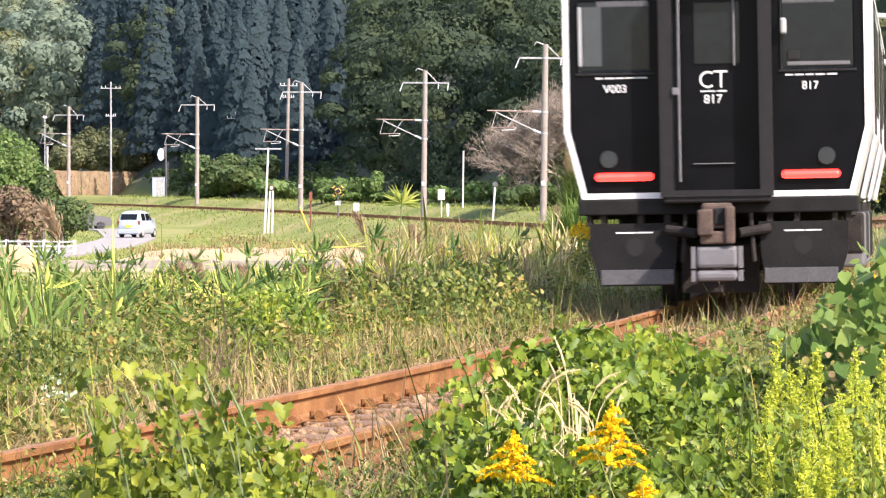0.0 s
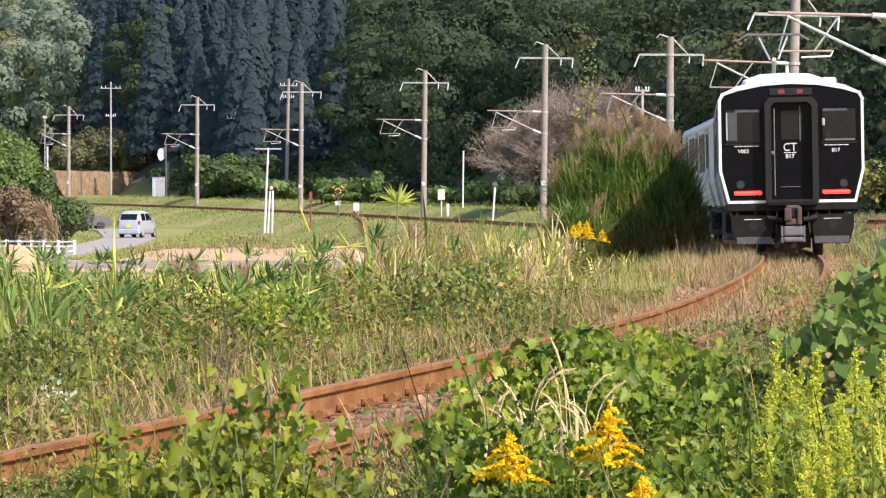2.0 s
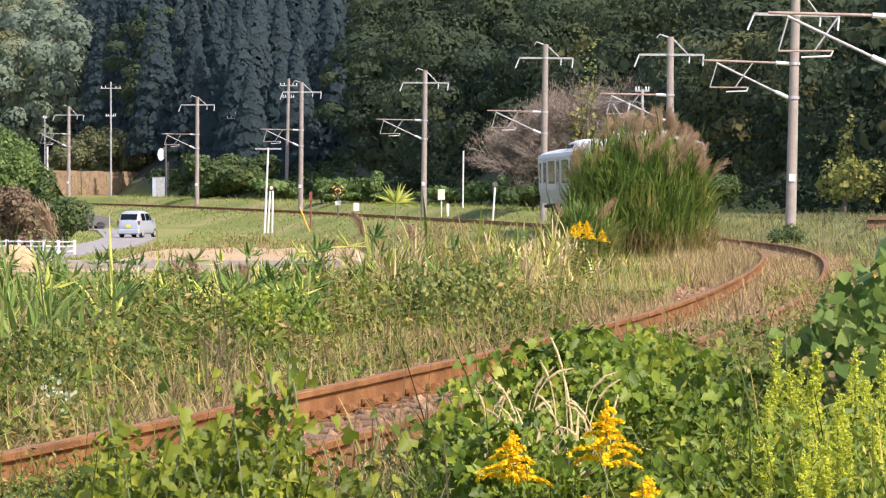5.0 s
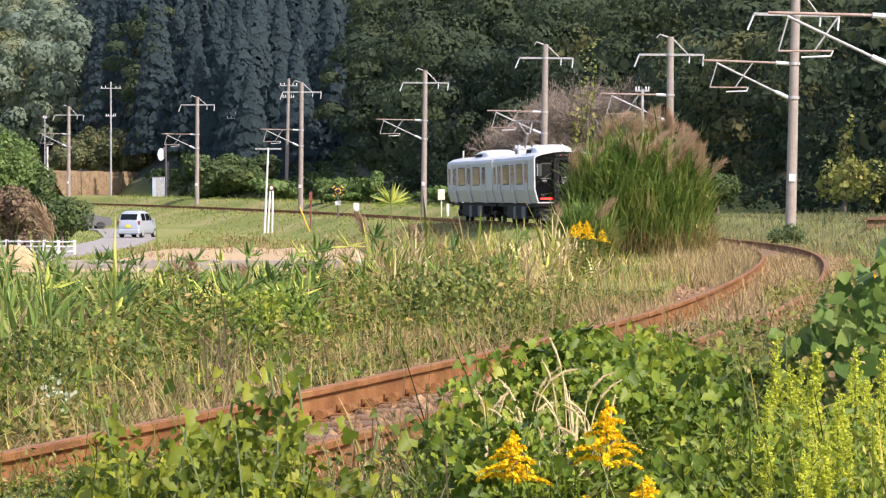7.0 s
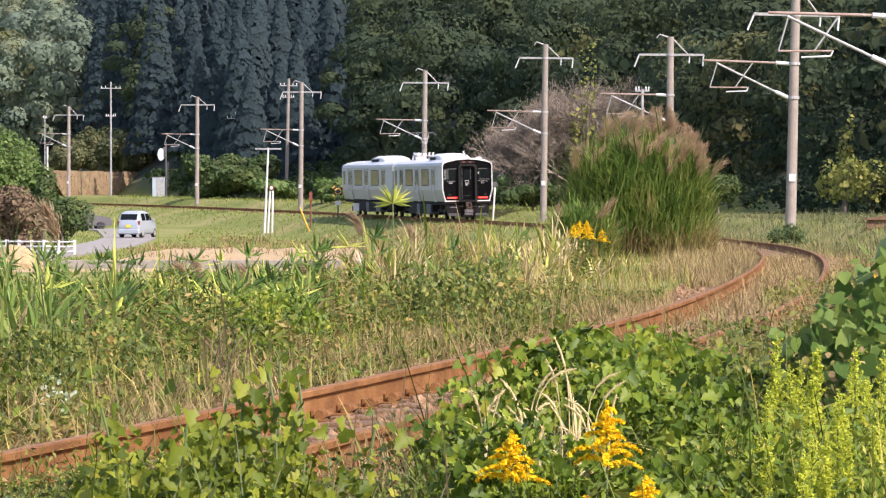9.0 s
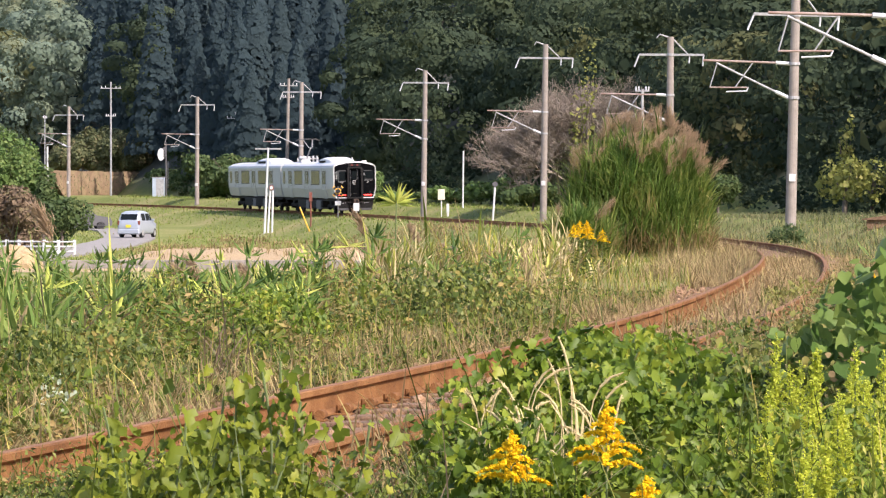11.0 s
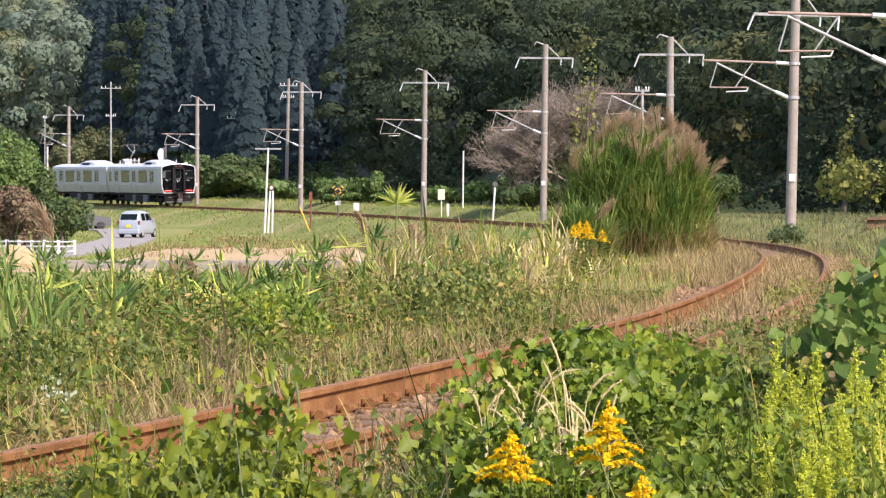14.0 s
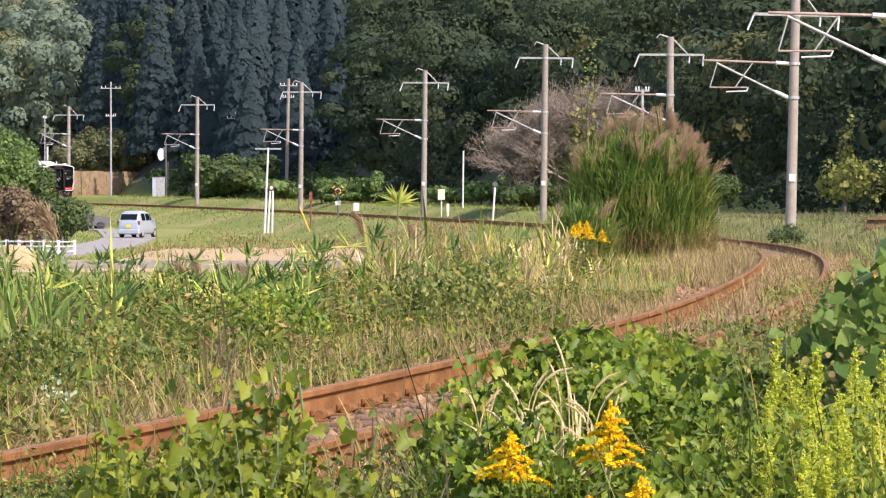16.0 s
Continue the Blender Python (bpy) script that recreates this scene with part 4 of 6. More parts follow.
    part("face_rim", ring(bmesh.new(), BODY, MASK, f - 0.03, f + 0.029), M_WHITE, t, "white painted rim round the cab end")
    face = part("face", prism(bmesh.new(), MASK, f - 0.012, f + 0.02), M_BLACK, t, "glossy black cab end")
    part("sill", bx(-1.30, 1.30, f - 0.05, f + 0.4, 0.90, 1.045, 0.015), M_SKIRT, t)
    # the white rim is broken below the gangway
    part("gangway_foot", bx(-0.50, 0.50, f - 0.20, f - 0.031, 1.0, 1.12, 0.02), M_FRAMEBLACK, t)
    for s in (-1, 1):
        g = part("front_window", bx(*sorted((s * 0.60, s * 1.28)), f - 0.02, f - 0.013, 2.23, 2.90, 0.02), M_DARKGLASS, face, "large dark windscreen")
        part("blind", bx(*sorted((s * 0.62, s * 1.10)), f - 0.026, f - 0.021, 2.84, 2.89), M_SKIRTLIP, g)
        part("window_edge", bx(*sorted((s * 0.58, s * 1.30)), f - 0.03, f - 0.013, 2.202, 2.225, 0.004), M_FRAMEBLACK, face)
        lamp = part("tail_light", bx(*sorted((s * 0.59, s * 1.14)), f - 0.045, f - 0.013, 1.215, 1.295, 0.036), M_TAIL, face, "glowing red tail light bar")
        part("round_lamp", tb((s * 1.01, f - 0.013, 1.42), (s * 1.01, f - 0.03, 1.42), 0.085, 0.08, 24), M_LENS, face, "unlit round headlamp")
        bm = strip(bmesh.new(), *sorted((s * 0.64, s * 1.12)), f - 0.018, f - 0.0125, 2.168, 2.181, (s * 0.88 - 0.16, s * 0.88 - 0.06, s * 0.88 + 0.03, s * 0.88 + 0.14))
        part("small_writing", bm, M_WHITE, face, "thin row of white writing")
        # skirt panels
        sk = bmesh.new()
        pts = [(0.37, 0.82), (1.20, 0.82), (1.20, 0.55), (1.10, 0.24), (0.42, 0.24)]
        prism(sk, [(s * a, b) for a, b in pts], f - 0.02, f + 0.04)
        skirt = part("skirt", sk, M_SKIRT, t, "dusty dark grey skirt panel")
        part("skirt_lip", bx(*sorted((s * 0.42, s * 1.10)), f - 0.035, f - 0.021, 0.25, 0.39, 0.006), M_SKIRTLIP, skirt)
        part("skirt_hole_shade", tb((s * 0.78, f - 0.021, 0.60), (s * 0.78, f - 0.026, 0.60), 0.085, None, 24), M_HOLE, skirt, "black disc for the shade in a round opening")
        bm = strip(bmesh.new(), s * 0.78 - 0.17, s * 0.78 + 0.17, f - 0.026, f - 0.021, 0.728, 0.741, (s * 0.78 + 0.02,))
        part("small_writing", bm, M_WHITE, skirt)
        for k in (0.45, 0.7, 1.05, 1.18):
            part("skirt_bracket", bx(*sorted((s * k, s * (k + 0.05))), f + 0.0, f + 0.3, 0.80, 0.90), M_UNDER, skirt)
    part("window_post", bx(-1.275, -1.245, f - 0.032, f - 0.021, 2.29, 2.84, 0.004), M_GALV, face, "white post behind the windscreen")
    part("side_blind", bx(-1.235, -1.06, f - 0.026, f - 0.0205, 2.29, 2.84), M_BLIND, face, "grey blind behind the windscreen")
    part("dashboard", bx(0.66, 1.24, f - 0.028, f - 0.0205, 2.26, 2.295, 0.004), M_BOXGREY, face, "pale dashboard edge behind the windscreen")
    part("wiper_box", bx(0.66, 0.78, f - 0.03, f - 0.0205, 2.31, 2.40, 0.01), M_FRAMEBLACK, face)
    part("coupling_cover", bx(0.60, 0.66, f - 0.10, f - 0.03, 2.55, 2.70, 0.02), M_GALV, face, "small grey fitting beside the gangway")
    # gangway frame with recessed door
    gf = part("gangway_frame", ring(bmesh.new(), [(-0.52, 1.06), (-0.52, 3.00), (-0.42, 3.12), (0.42, 3.12), (0.52, 3.00), (0.52, 1.06)], [(-0.40, 1.12), (-0.40, 2.94), (-0.32, 3.02), (0.32, 3.02), (0.40, 2.94), (0.40, 1.12)], f - 0.22, f - 0.012), M_FRAMEBLACK, t, "protruding dark gangway frame")
    door = part("gangway_door", bx(-0.40, 0.40, f - 0.035, f - 0.013, 1.12, 3.02), M_BLACK, gf, "black gangway door")
    part("door_window", bx(-0.20, 0.22, f - 0.044, f - 0.036, 2.29, 2.86, 0.003), M_DARKGLASS, door)
    bm = tb((0.17, f - 0.06, 2.27), (0.17, f - 0.06, 2.95), 0.012)
    tube(bm, (-0.335, f - 0.225, 1.2), (-0.335, f - 0.225, 2.9), 0.012)
    part("hand_rail", bm, M_BOXGREY, door)
    part("threshold", bx(-0.22, 0.16, f - 0.06, f - 0.036, 1.36, 1.370), M_BOXGREY, door)
    part("latch", bx(-0.40, -0.34, f - 0.25, f - 0.22, 2.0, 2.07, 0.01), M_BOXGREY, gf)
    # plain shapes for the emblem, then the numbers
    bm = bmesh.new()
    n = 18
    cx, cz, r0, r1 = -0.075, 2.145, 0.078, 0.060
    for i in range(n):
        a0, a1 = (radians(50 + 260 * k / n) for k in (i, i + 1))
        q = [(cx + r * math.cos(a), cz + r * math.sin(a)) for r, a in ((r0, a0), (r1, a0), (r1, a1), (r0, a1))]
        bm.faces.new([bm.verts.new((x_, f - 0.040, z_)) for x_, z_ in q])
    box(bm, -0.02, 0.105, f - 0.042, f - 0.037, 2.209, 2.227)
    box(bm, 0.037, 0.056, f - 0.042, f - 0.037, 2.07, 2.209)
    part("emblem", bm, M_WHITE, door, "white ring-and-bar emblem")
    part("small_writing", strip(bmesh.new(), -0.15, 0.10, f - 0.041, f - 0.036, 2.030, 2.043, (0.0,)), M_WHITE, door)
    lettering("817", 0.115, -0.03, f - 0.037, 1.925, door)
    lettering("V003", 0.105, -0.94, f - 0.0135, 2.040, face)
    lettering("817", 0.105, 0.87, f - 0.0135, 2.040, face)
    sg = part("destination_sign", bx(-0.42, 0.42, f - 0.03, f - 0.0125, 3.16, 3.30, 0.01), M_FRAMEBLACK, face, "dark destination display")
    for k in (-0.24, 0.12):
        part("sign_character", bx(k, k + 0.12, f - 0.034, f - 0.0305, 3.195, 3.275), M_LED, sg, "dim red display character")
    # coupler
    cp = part("coupler", bx(-0.14, 0.14, f - 0.42, f + 0.3, 0.76, 1.0, 0.03), M_COUPLER, t, "rusty brown coupler head")
    bm = bx(-0.17, -0.03, f - 0.52, f - 0.40, 0.70, 0.94, 0.02)
    box(bm, 0.08, 0.17, f - 0.50, f - 0.40, 0.62, 0.97, 0.02)
    box(bm, -0.15, 0.12, f - 0.47, f - 0.38, 0.62, 0.74, 0.02)
    part("knuckle", bm, M_COUPLER, cp)
    part("coupler_mouth_shade", bx(-0.02, 0.085, f - 0.435, f - 0.421, 0.80, 0.95, 0.01), M_HOLE, cp, "black plate for the shade in the coupler mouth")
    for z0_, z1_ in ((0.40, 0.60), (0.28, 0.38)):
        b_ = part("electric_coupler", bx(-0.19, 0.19, f - 0.46, f - 0.2, z0_, z1_, 0.035), M_BOXGREY, cp, "grey electric coupler cover")
        part("lug", bx(-0.235, -0.195, f - 0.44, f - 0.25, z0_, z1_), M_BOXGREY, b_)
        part("lug", bx(0.195, 0.235, f - 0.44, f - 0.25, z0_, z1_), M_BOXGREY, b_)
    for s in (-1, 1):
        part("side_link", tb((s * 0.2, f - 0.15, 0.72), (s * 0.48, f - 0.05, 0.76), 0.045), M_UNDER, cp)
        part("brake_hose", tb((s * 0.3, f - 0.05, 0.9), (s * 0.33, f - 0.1, 0.45), 0.022), M_UNDER, cp)
    part("plough", bx(-0.36, 0.36, f + 0.25, f + 0.35, 0.16, 0.6, 0.01), M_UNDER, t)
    return t


REAR = train_car(True)
FRONT = train_car(False)


# ---- distances along the track ----
ARC_Y = np.arange(-20, 520, 0.25)
ARC_X, ARC_Z = track_x(ARC_Y), rail_z(ARC_Y)
ARC_S = np.concatenate([[0], np.cumsum(np.sqrt(np.diff(ARC_X) ** 2 + 0.25 ** 2))])


def rail_point(s):
    return Vector([float(np.interp(s, ARC_S, a)) for a in (ARC_X, ARC_Y, ARC_Z)])


TAIL_T = np.array([0, 2.0, 3.5, 9.0, 12.5, 16.0])
TAIL_Y = np.array([38.3, 81.0, 114.0, 230.0, 304.0, 376.0])
tail_s = spline(TAIL_T, np.interp(TAIL_Y, ARC_Y, ARC_S))


CANT = math.tan(radians(1.0))    # the curve leans inwards


def car_pose(mid):
    a, b = rail_point(mid - 6.9), rail_point(mid + 6.9)
    d = (b - a).normalized()
    side = d.cross(Vector((0, 0, 1))).normalized()
    side = (side + Vector((0, 0, CANT))).normalized()
    up = side.cross(d)
    m = Matrix((side, d, up)).transposed().to_4x4()
    m.translation = (a + b) / 2
    return m


def motions():
    times = [i * 0.5 for i in range(33)]
    walk(REAR, [(t, car_pose(float(tail_s(t)) + HALF)) for t in times])
    walk(FRONT, [(t, car_pose(float(tail_s(t)) + HALF * 3 + 0.45)) for t in times])
    for ob, m, amp, rate, ph in SWAYING:
        walk(ob, [(i * 0.4, m @ pose(0, 0, 0, amp * 0.5 * math.sin(rate * i * 0.4 * 1.3 + ph + 1), amp * (math.sin(rate * i * 0.4 + ph) + 0.45 * math.sin(2.3 * rate * i * 0.4 + 2 * ph) + 1.3 * math.exp(-i * 0.4 / 1.0)), 0)) for i in range(41)])
    # the wind behind the train: shoots lifted at first, the pampas pushed aside while the train passes it
    for ob, m, rest, blown in GUSTS:
        walk(ob, [(i * 0.4, m @ pose(0, 0, 0, 0, rest + (blown - rest) * math.exp(-(i * 0.4 / 0.75) ** 2) + 2.0 * math.sin(i * 1.1 + rest), 0)) for i in range(41)])
    for ob, m, lean in PASSING:
        rows = []
        for i in range(41):
            t = i * 0.4
            push = float(smooth(0.0, 0.9, t) * (1 - smooth(1.9, 2.9, t))) - 0.22 * float(smooth(2.4, 3.0, t) * (1 - smooth(3.2, 4.2, t)))
            rows.append((t, m @ pose(0, 0, 0, 0, lean * (0.25 * (1 - float(smooth(0, 0.9, t))) + push) + 0.5 * math.sin(1.7 * t), 0)))
        walk(ob, rows)


SWAYING, GUSTS, PASSING = [], [], []

# ---- woods and bushes ----


def crown(heap, c, r, n, size, flat=0.8):
    """A crown of leaf clumps: several lobes, denser near their outside."""
    lobes = max(4, int(5 + r))
    lc = np.array(c) + rng.normal(0, 0.5, (lobes, 3)) * np.array([r, r, r * flat])
    lr = r * rng.uniform(0.32, 0.55, lobes)
    k = rng.integers(0, lobes, n)
    d = rng.normal(0, 1, (n, 3))
    d /= np.linalg.norm(d, axis=1)[:, None]
    p = lc[k] + d * (lr[k] * rng.uniform(0.65, 1.08, n))[:, None] * np.array([1, 1, 0.75])
    leaves(heap, p, size, SPRAY, 0.7)


def facing(heap, p, d, size, jitter=0.45):
    """Leaf sprays that lie along a crown's surface, whose outward way is d."""
    n = d + rng.normal(0, jitter, d.shape)
    n /= np.linalg.norm(n, axis=1)[:, None]
    r = rng.normal(0, 1, d.shape)
    a = np.cross(n, r)
    a /= np.linalg.norm(a, axis=1)[:, None]
    b = np.cross(n, a)
    s = (size * rng.lognormal(0, 0.35, len(p)))[:, None]
    heap.add(SPRAY, p, a * s, b * s, n * s)


def wood_tree(heap, x, y, z, h, r, n, size, rough):
    """Crown of rounded boughs whose leaf sprays lie on their outer sides."""
    lobes = int(9 + 0.8 * h)
    d = rng.normal(0, 1, (lobes * 3, 3))
    d /= np.linalg.norm(d, axis=1)[:, None]
    d = d[d[:, 1] < 0.45][:lobes]
    up = 0.54 + 0.46 * d[:, 2]
    lc = np.stack([x + d[:, 0] * r * 0.85, y + d[:, 1] * r * 0.85, z + h * up * 0.94], 1)
    lr = r * rng.uniform(0.34, 0.58, len(d))
    v = rng.normal(0, 1, (n * 3, 3))
    v /= np.linalg.norm(v, axis=1)[:, None]
    v = v[(v[:, 2] > -0.45) & (v[:, 1] < 0.45)][:n]
    q = rng.integers(0, len(d), len(v))
    shell = 1 + 0.13 * wob(v[:, 0] * 5 + q, v[:, 2] * 5 + 2 * q) + rng.uniform(-0.03, 0.03, len(v))
    p = lc[q] + v * (lr[q] * shell)[:, None] * np.array([1.1, 1.0, 0.72])
    facing(heap, p, v, size, rough)


def cedar(heap, x, y, z, h, r, n, size):
    """Slim cone of drooping sprays."""
    a = rng.uniform(-math.pi * 1.05, math.pi * 0.05, n)
    t = 1 - np.sqrt(rng.random(n))
    k = r * (1.03 - t) * (1 + 0.10 * np.sin(t * h * 4.2 + 2 * np.sin(a * 2 + x)) + 0.05 * rng.normal(0, 1, n))
    d = np.stack([np.cos(a), np.sin(a), np.zeros(n)], 1)
    p = np.stack([x + k * d[:, 0], y + k * d[:, 1], z + h * t], 1)
    facing(heap, p, d * 0.8 + np.array([(0.0, -0.35, 0.3)]), size, 0.10)


def build_woods():
    """The wooded hillside behind the track: rows of trees that climb it."""
    dark, blue, light, tawny = Heap(), Heap(), Heap(), Heap()
    for row, off in enumerate((1.5, 6.0, 11.0, 16.5, 23.0, 31.0)):
        y = 168.0 + 3 * row
        while y < 610:
            yy = y + rng.uniform(-3, 3)
            x = float(track_x(yy)) + 17 + max(0, 150 - yy) * 0.55 + off + rng.uniform(-1.8, 1.8)
            y += rng.uniform(5.5, 9.0) * (1 if yy < 300 else 1.25)
            if yy > 378 and -45 < x < -24 and off < 5:
                continue
            u = x / yy
            z = float(ground_z(x, yy)) - 0.4
            h = rng.uniform(8.5, 14.0) * (1.25 if yy > 420 else 1.0)
            r = rng.uniform(2.4, 3.9)
            n = 2300 if row < 4 else 1300
            wide = 1.0
            if not -0.118 < u < 0.118:      # the flanks of the wood: fewer, larger sprays
                n, wide = n // 5, 2.0
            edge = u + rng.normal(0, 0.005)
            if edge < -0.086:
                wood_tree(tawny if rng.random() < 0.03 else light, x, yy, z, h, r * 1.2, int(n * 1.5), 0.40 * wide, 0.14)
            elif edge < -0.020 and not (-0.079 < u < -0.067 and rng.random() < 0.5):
                for dx, dy in ((-1.1, -1.5), (1.3, 1.0), (0.2, 3.6)):
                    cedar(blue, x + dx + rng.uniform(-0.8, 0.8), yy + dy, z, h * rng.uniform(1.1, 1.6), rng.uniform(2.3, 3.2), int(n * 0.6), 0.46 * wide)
            else:
                size = (0.26 + 0.0004 * (yy - 180)) * wide
                # more tawny crowns to the right, their colour standing for sunlit leaves
                wood_tree(tawny if rng.random() < (0.06 if u < 0.05 else 0.3) else dark, x, yy, z, h, r, int(n * 1.25), size, 0.15)
    tagged(dark.object("woods", L_FOREST), "dense dark green broadleaf wood on a hillside, haze cooling its leaf colour", "woods", kind="stuff")
    tagged(blue.object("evergreen_woods", L_HAZY_CEDAR), "dense evergreen wood on a hillside, haze blue in its leaf colour", "woods", kind="stuff")
    tagged(light.object("far_woods", L_HAZY_FAR), "dull green wood with autumn tints, paled by haze in its colour", "woods", kind="stuff")
    tagged(tawny.object("turning_and_lit_trees", L_TAWNY), "olive and tawny trees in the wood, some turning colour, some toned as sunlit crowns", "woods", kind="stuff")
    # undergrowth along the wood's edge; past x = -6 a darker leaf colour paints its shade
    h, shady = Heap(), Heap()
    for _ in range(330):
        y = rng.uniform(130, 520)
        foot = 15 + max(0, 150 - y) * 0.55
        x = float(track_x(y)) + foot + rng.uniform(-2, 5)
        if y > 375 and -44 < x < -26:
            continue
        r = rng.uniform(0.8, 1.8)
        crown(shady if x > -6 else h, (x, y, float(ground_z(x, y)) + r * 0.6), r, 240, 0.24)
    tagged(shady.object("shade_toned_undergrowth", L_FOREST), "green undergrowth at the foot of the wood, shade in its colour", "undergrowth", kind="stuff")
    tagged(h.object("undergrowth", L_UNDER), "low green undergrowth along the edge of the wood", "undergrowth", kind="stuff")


build_woods()


def bush(x, y, top, r, name, label, mat=L_BUSH, size=0.2, n=2600, cat="bush", trunk=True, z=None):
    z = float(ground_z(x, y)) if z is None else z
    t = empty(name, Matrix.Translation((x, y, z)))
    tagged(t, label, cat)
    hh = top - z
    if trunk:
        bm = tb((0, 0, -0.3), (0.1, 0, hh * 0.55), 0.05 * hh ** 0.7, 0.03, 8)
        for i in range(5):
            a = i * 1.257
            tube(bm, (0.05, 0, hh * 0.25), (r * 0.6 * math.cos(a), r * 0.6 * math.sin(a), hh * 0.7), 0.03, 0.012, 6)
        part("trunk", bm, M_BARK, t)
    h = Heap()
    nl = 9
    lc = rng.normal(0, 0.42, (nl, 3)) * np.array([r, r, hh * 0.34]) + np.array([0, 0, hh * 0.50])
    lr = rng.uniform(0.3, 0.5, nl)
    k = rng.integers(0, nl, n)
    d = rng.normal(0, 1, (n, 3))
    d /= np.linalg.norm(d, axis=1)[:, None]
    d[:, 1] = np.where(rng.random(n) < 0.5, -np.abs(d[:, 1]), d[:, 1])
    p = lc[k] + d * (lr[k] * rng.uniform(0.8, 1.08, n))[:, None] * np.array([r, r, hh * 0.5])
    k = p[:, 2] < hh * 1.06
    p, d = p[k], d[k]
    p[:, 2] = np.maximum(p[:, 2], 0.02)
    facing(h, p, d + np.array([(0, 0, 0.25)]), size, 0.55)
    h.object("crown", mat, t)
    return t


bush(-17.8, 350, 6.0, 3.6, "broad_bush", "broad dark green bush beside the track", L_UNDER, n=5200, size=0.28)
bush(-15.5, 352, 5.6, 2.6, "broad_bush", "round green bush beside a pole", L_UNDER, n=3600, size=0.28)
bush(-13.2, 345, 3.0, 2.8, "low_bush", "low light green bush on the bank", n=2600, size=0.3)
bush(-18.5, 352, 3.2, 2.6, "low_bush", "low light green bush on the bank", n=2400, size=0.3)
bush(-9.0, 305, 3.2, 1.5, "low_bush", "bright green bush behind the track", n=1500, size=0.25)
bush(-5.5, 300, 3.2, 1.35, "low_bush", "bright green bush behind the track", n=1200, size=0.25)
bush(-3.2, 300, 1.7, 2.2, "low_bush", "low green scrub behind the track", n=1500, size=0.25)
bush(-6.8, 303, 1.7, 2.2, "low_bush", "low green scrub behind the track", n=1500, size=0.25)
bush(0.5, 292, 2.2, 2.2, "low_bush", "low green scrub behind the track", n=1500, size=0.25)
bush(3.5, 280, 2.6, 2.0, "low_bush", "low green scrub behind the track", n=1500, size=0.25)
bush(-27.0, 402, 4.2, 2.2, "low_bush", "dark green bush beside a signal cabinet", L_UNDER, 0.28, 2400)
bush(-24.2, 394, 3.4, 2.2, "low_bush", "dark green bush beside a signal cabinet", L_UNDER, 0.28, 2400)
for i, (px, pt) in enumerate(((-37, 8.9), (-34.5, 8.7), (-32.2, 8.4), (-30.2, 7.8), (-38.5, 7.9), (-35.8, 8.3), (-33.3, 8.0))):
    bush(px, 418, pt, 1.9, "hedge_bush", "dull green hedge bush above the earth bank", L_DULL, 0.25, 3400, z=3.2)
bush(-21.8, 206, 4.6, 1.9, "tall_bush", "tall light green bush beside the lane", n=11000, size=0.15)
bush(-22.9, 208, 5.0, 2.1, "tall_bush", "tall green bush beside the lane", n=7000, size=0.15)
bush(-20.6, 197, 2.3, 1.7, "withered_bush", "brown withered bush beside the lane", L_BROWNBUSH, 0.16, 5200)
bush(-18.7, 202, 1.8, 1.3, "low_bush", "dark green bush beside the lane", L_UNDER, n=4200, size=0.13)
for px, py, pt, pr in ((17.6, 181, 3.3, 1.25), (19.0, 183, 3.6, 1.5)):
    bush(px, py, pt, pr, "sunlit_shrub", "spreading shrub with sunlit yellow-green leaves at the wood's edge", L_SUNNY, 0.17, 800, "shrub")
bush(17.9, 184, 5.2, 0.45, "hanging_climber", "thin yellow-green climber hanging on the wood's edge", L_SUNNY, 0.17, 260, "climber")


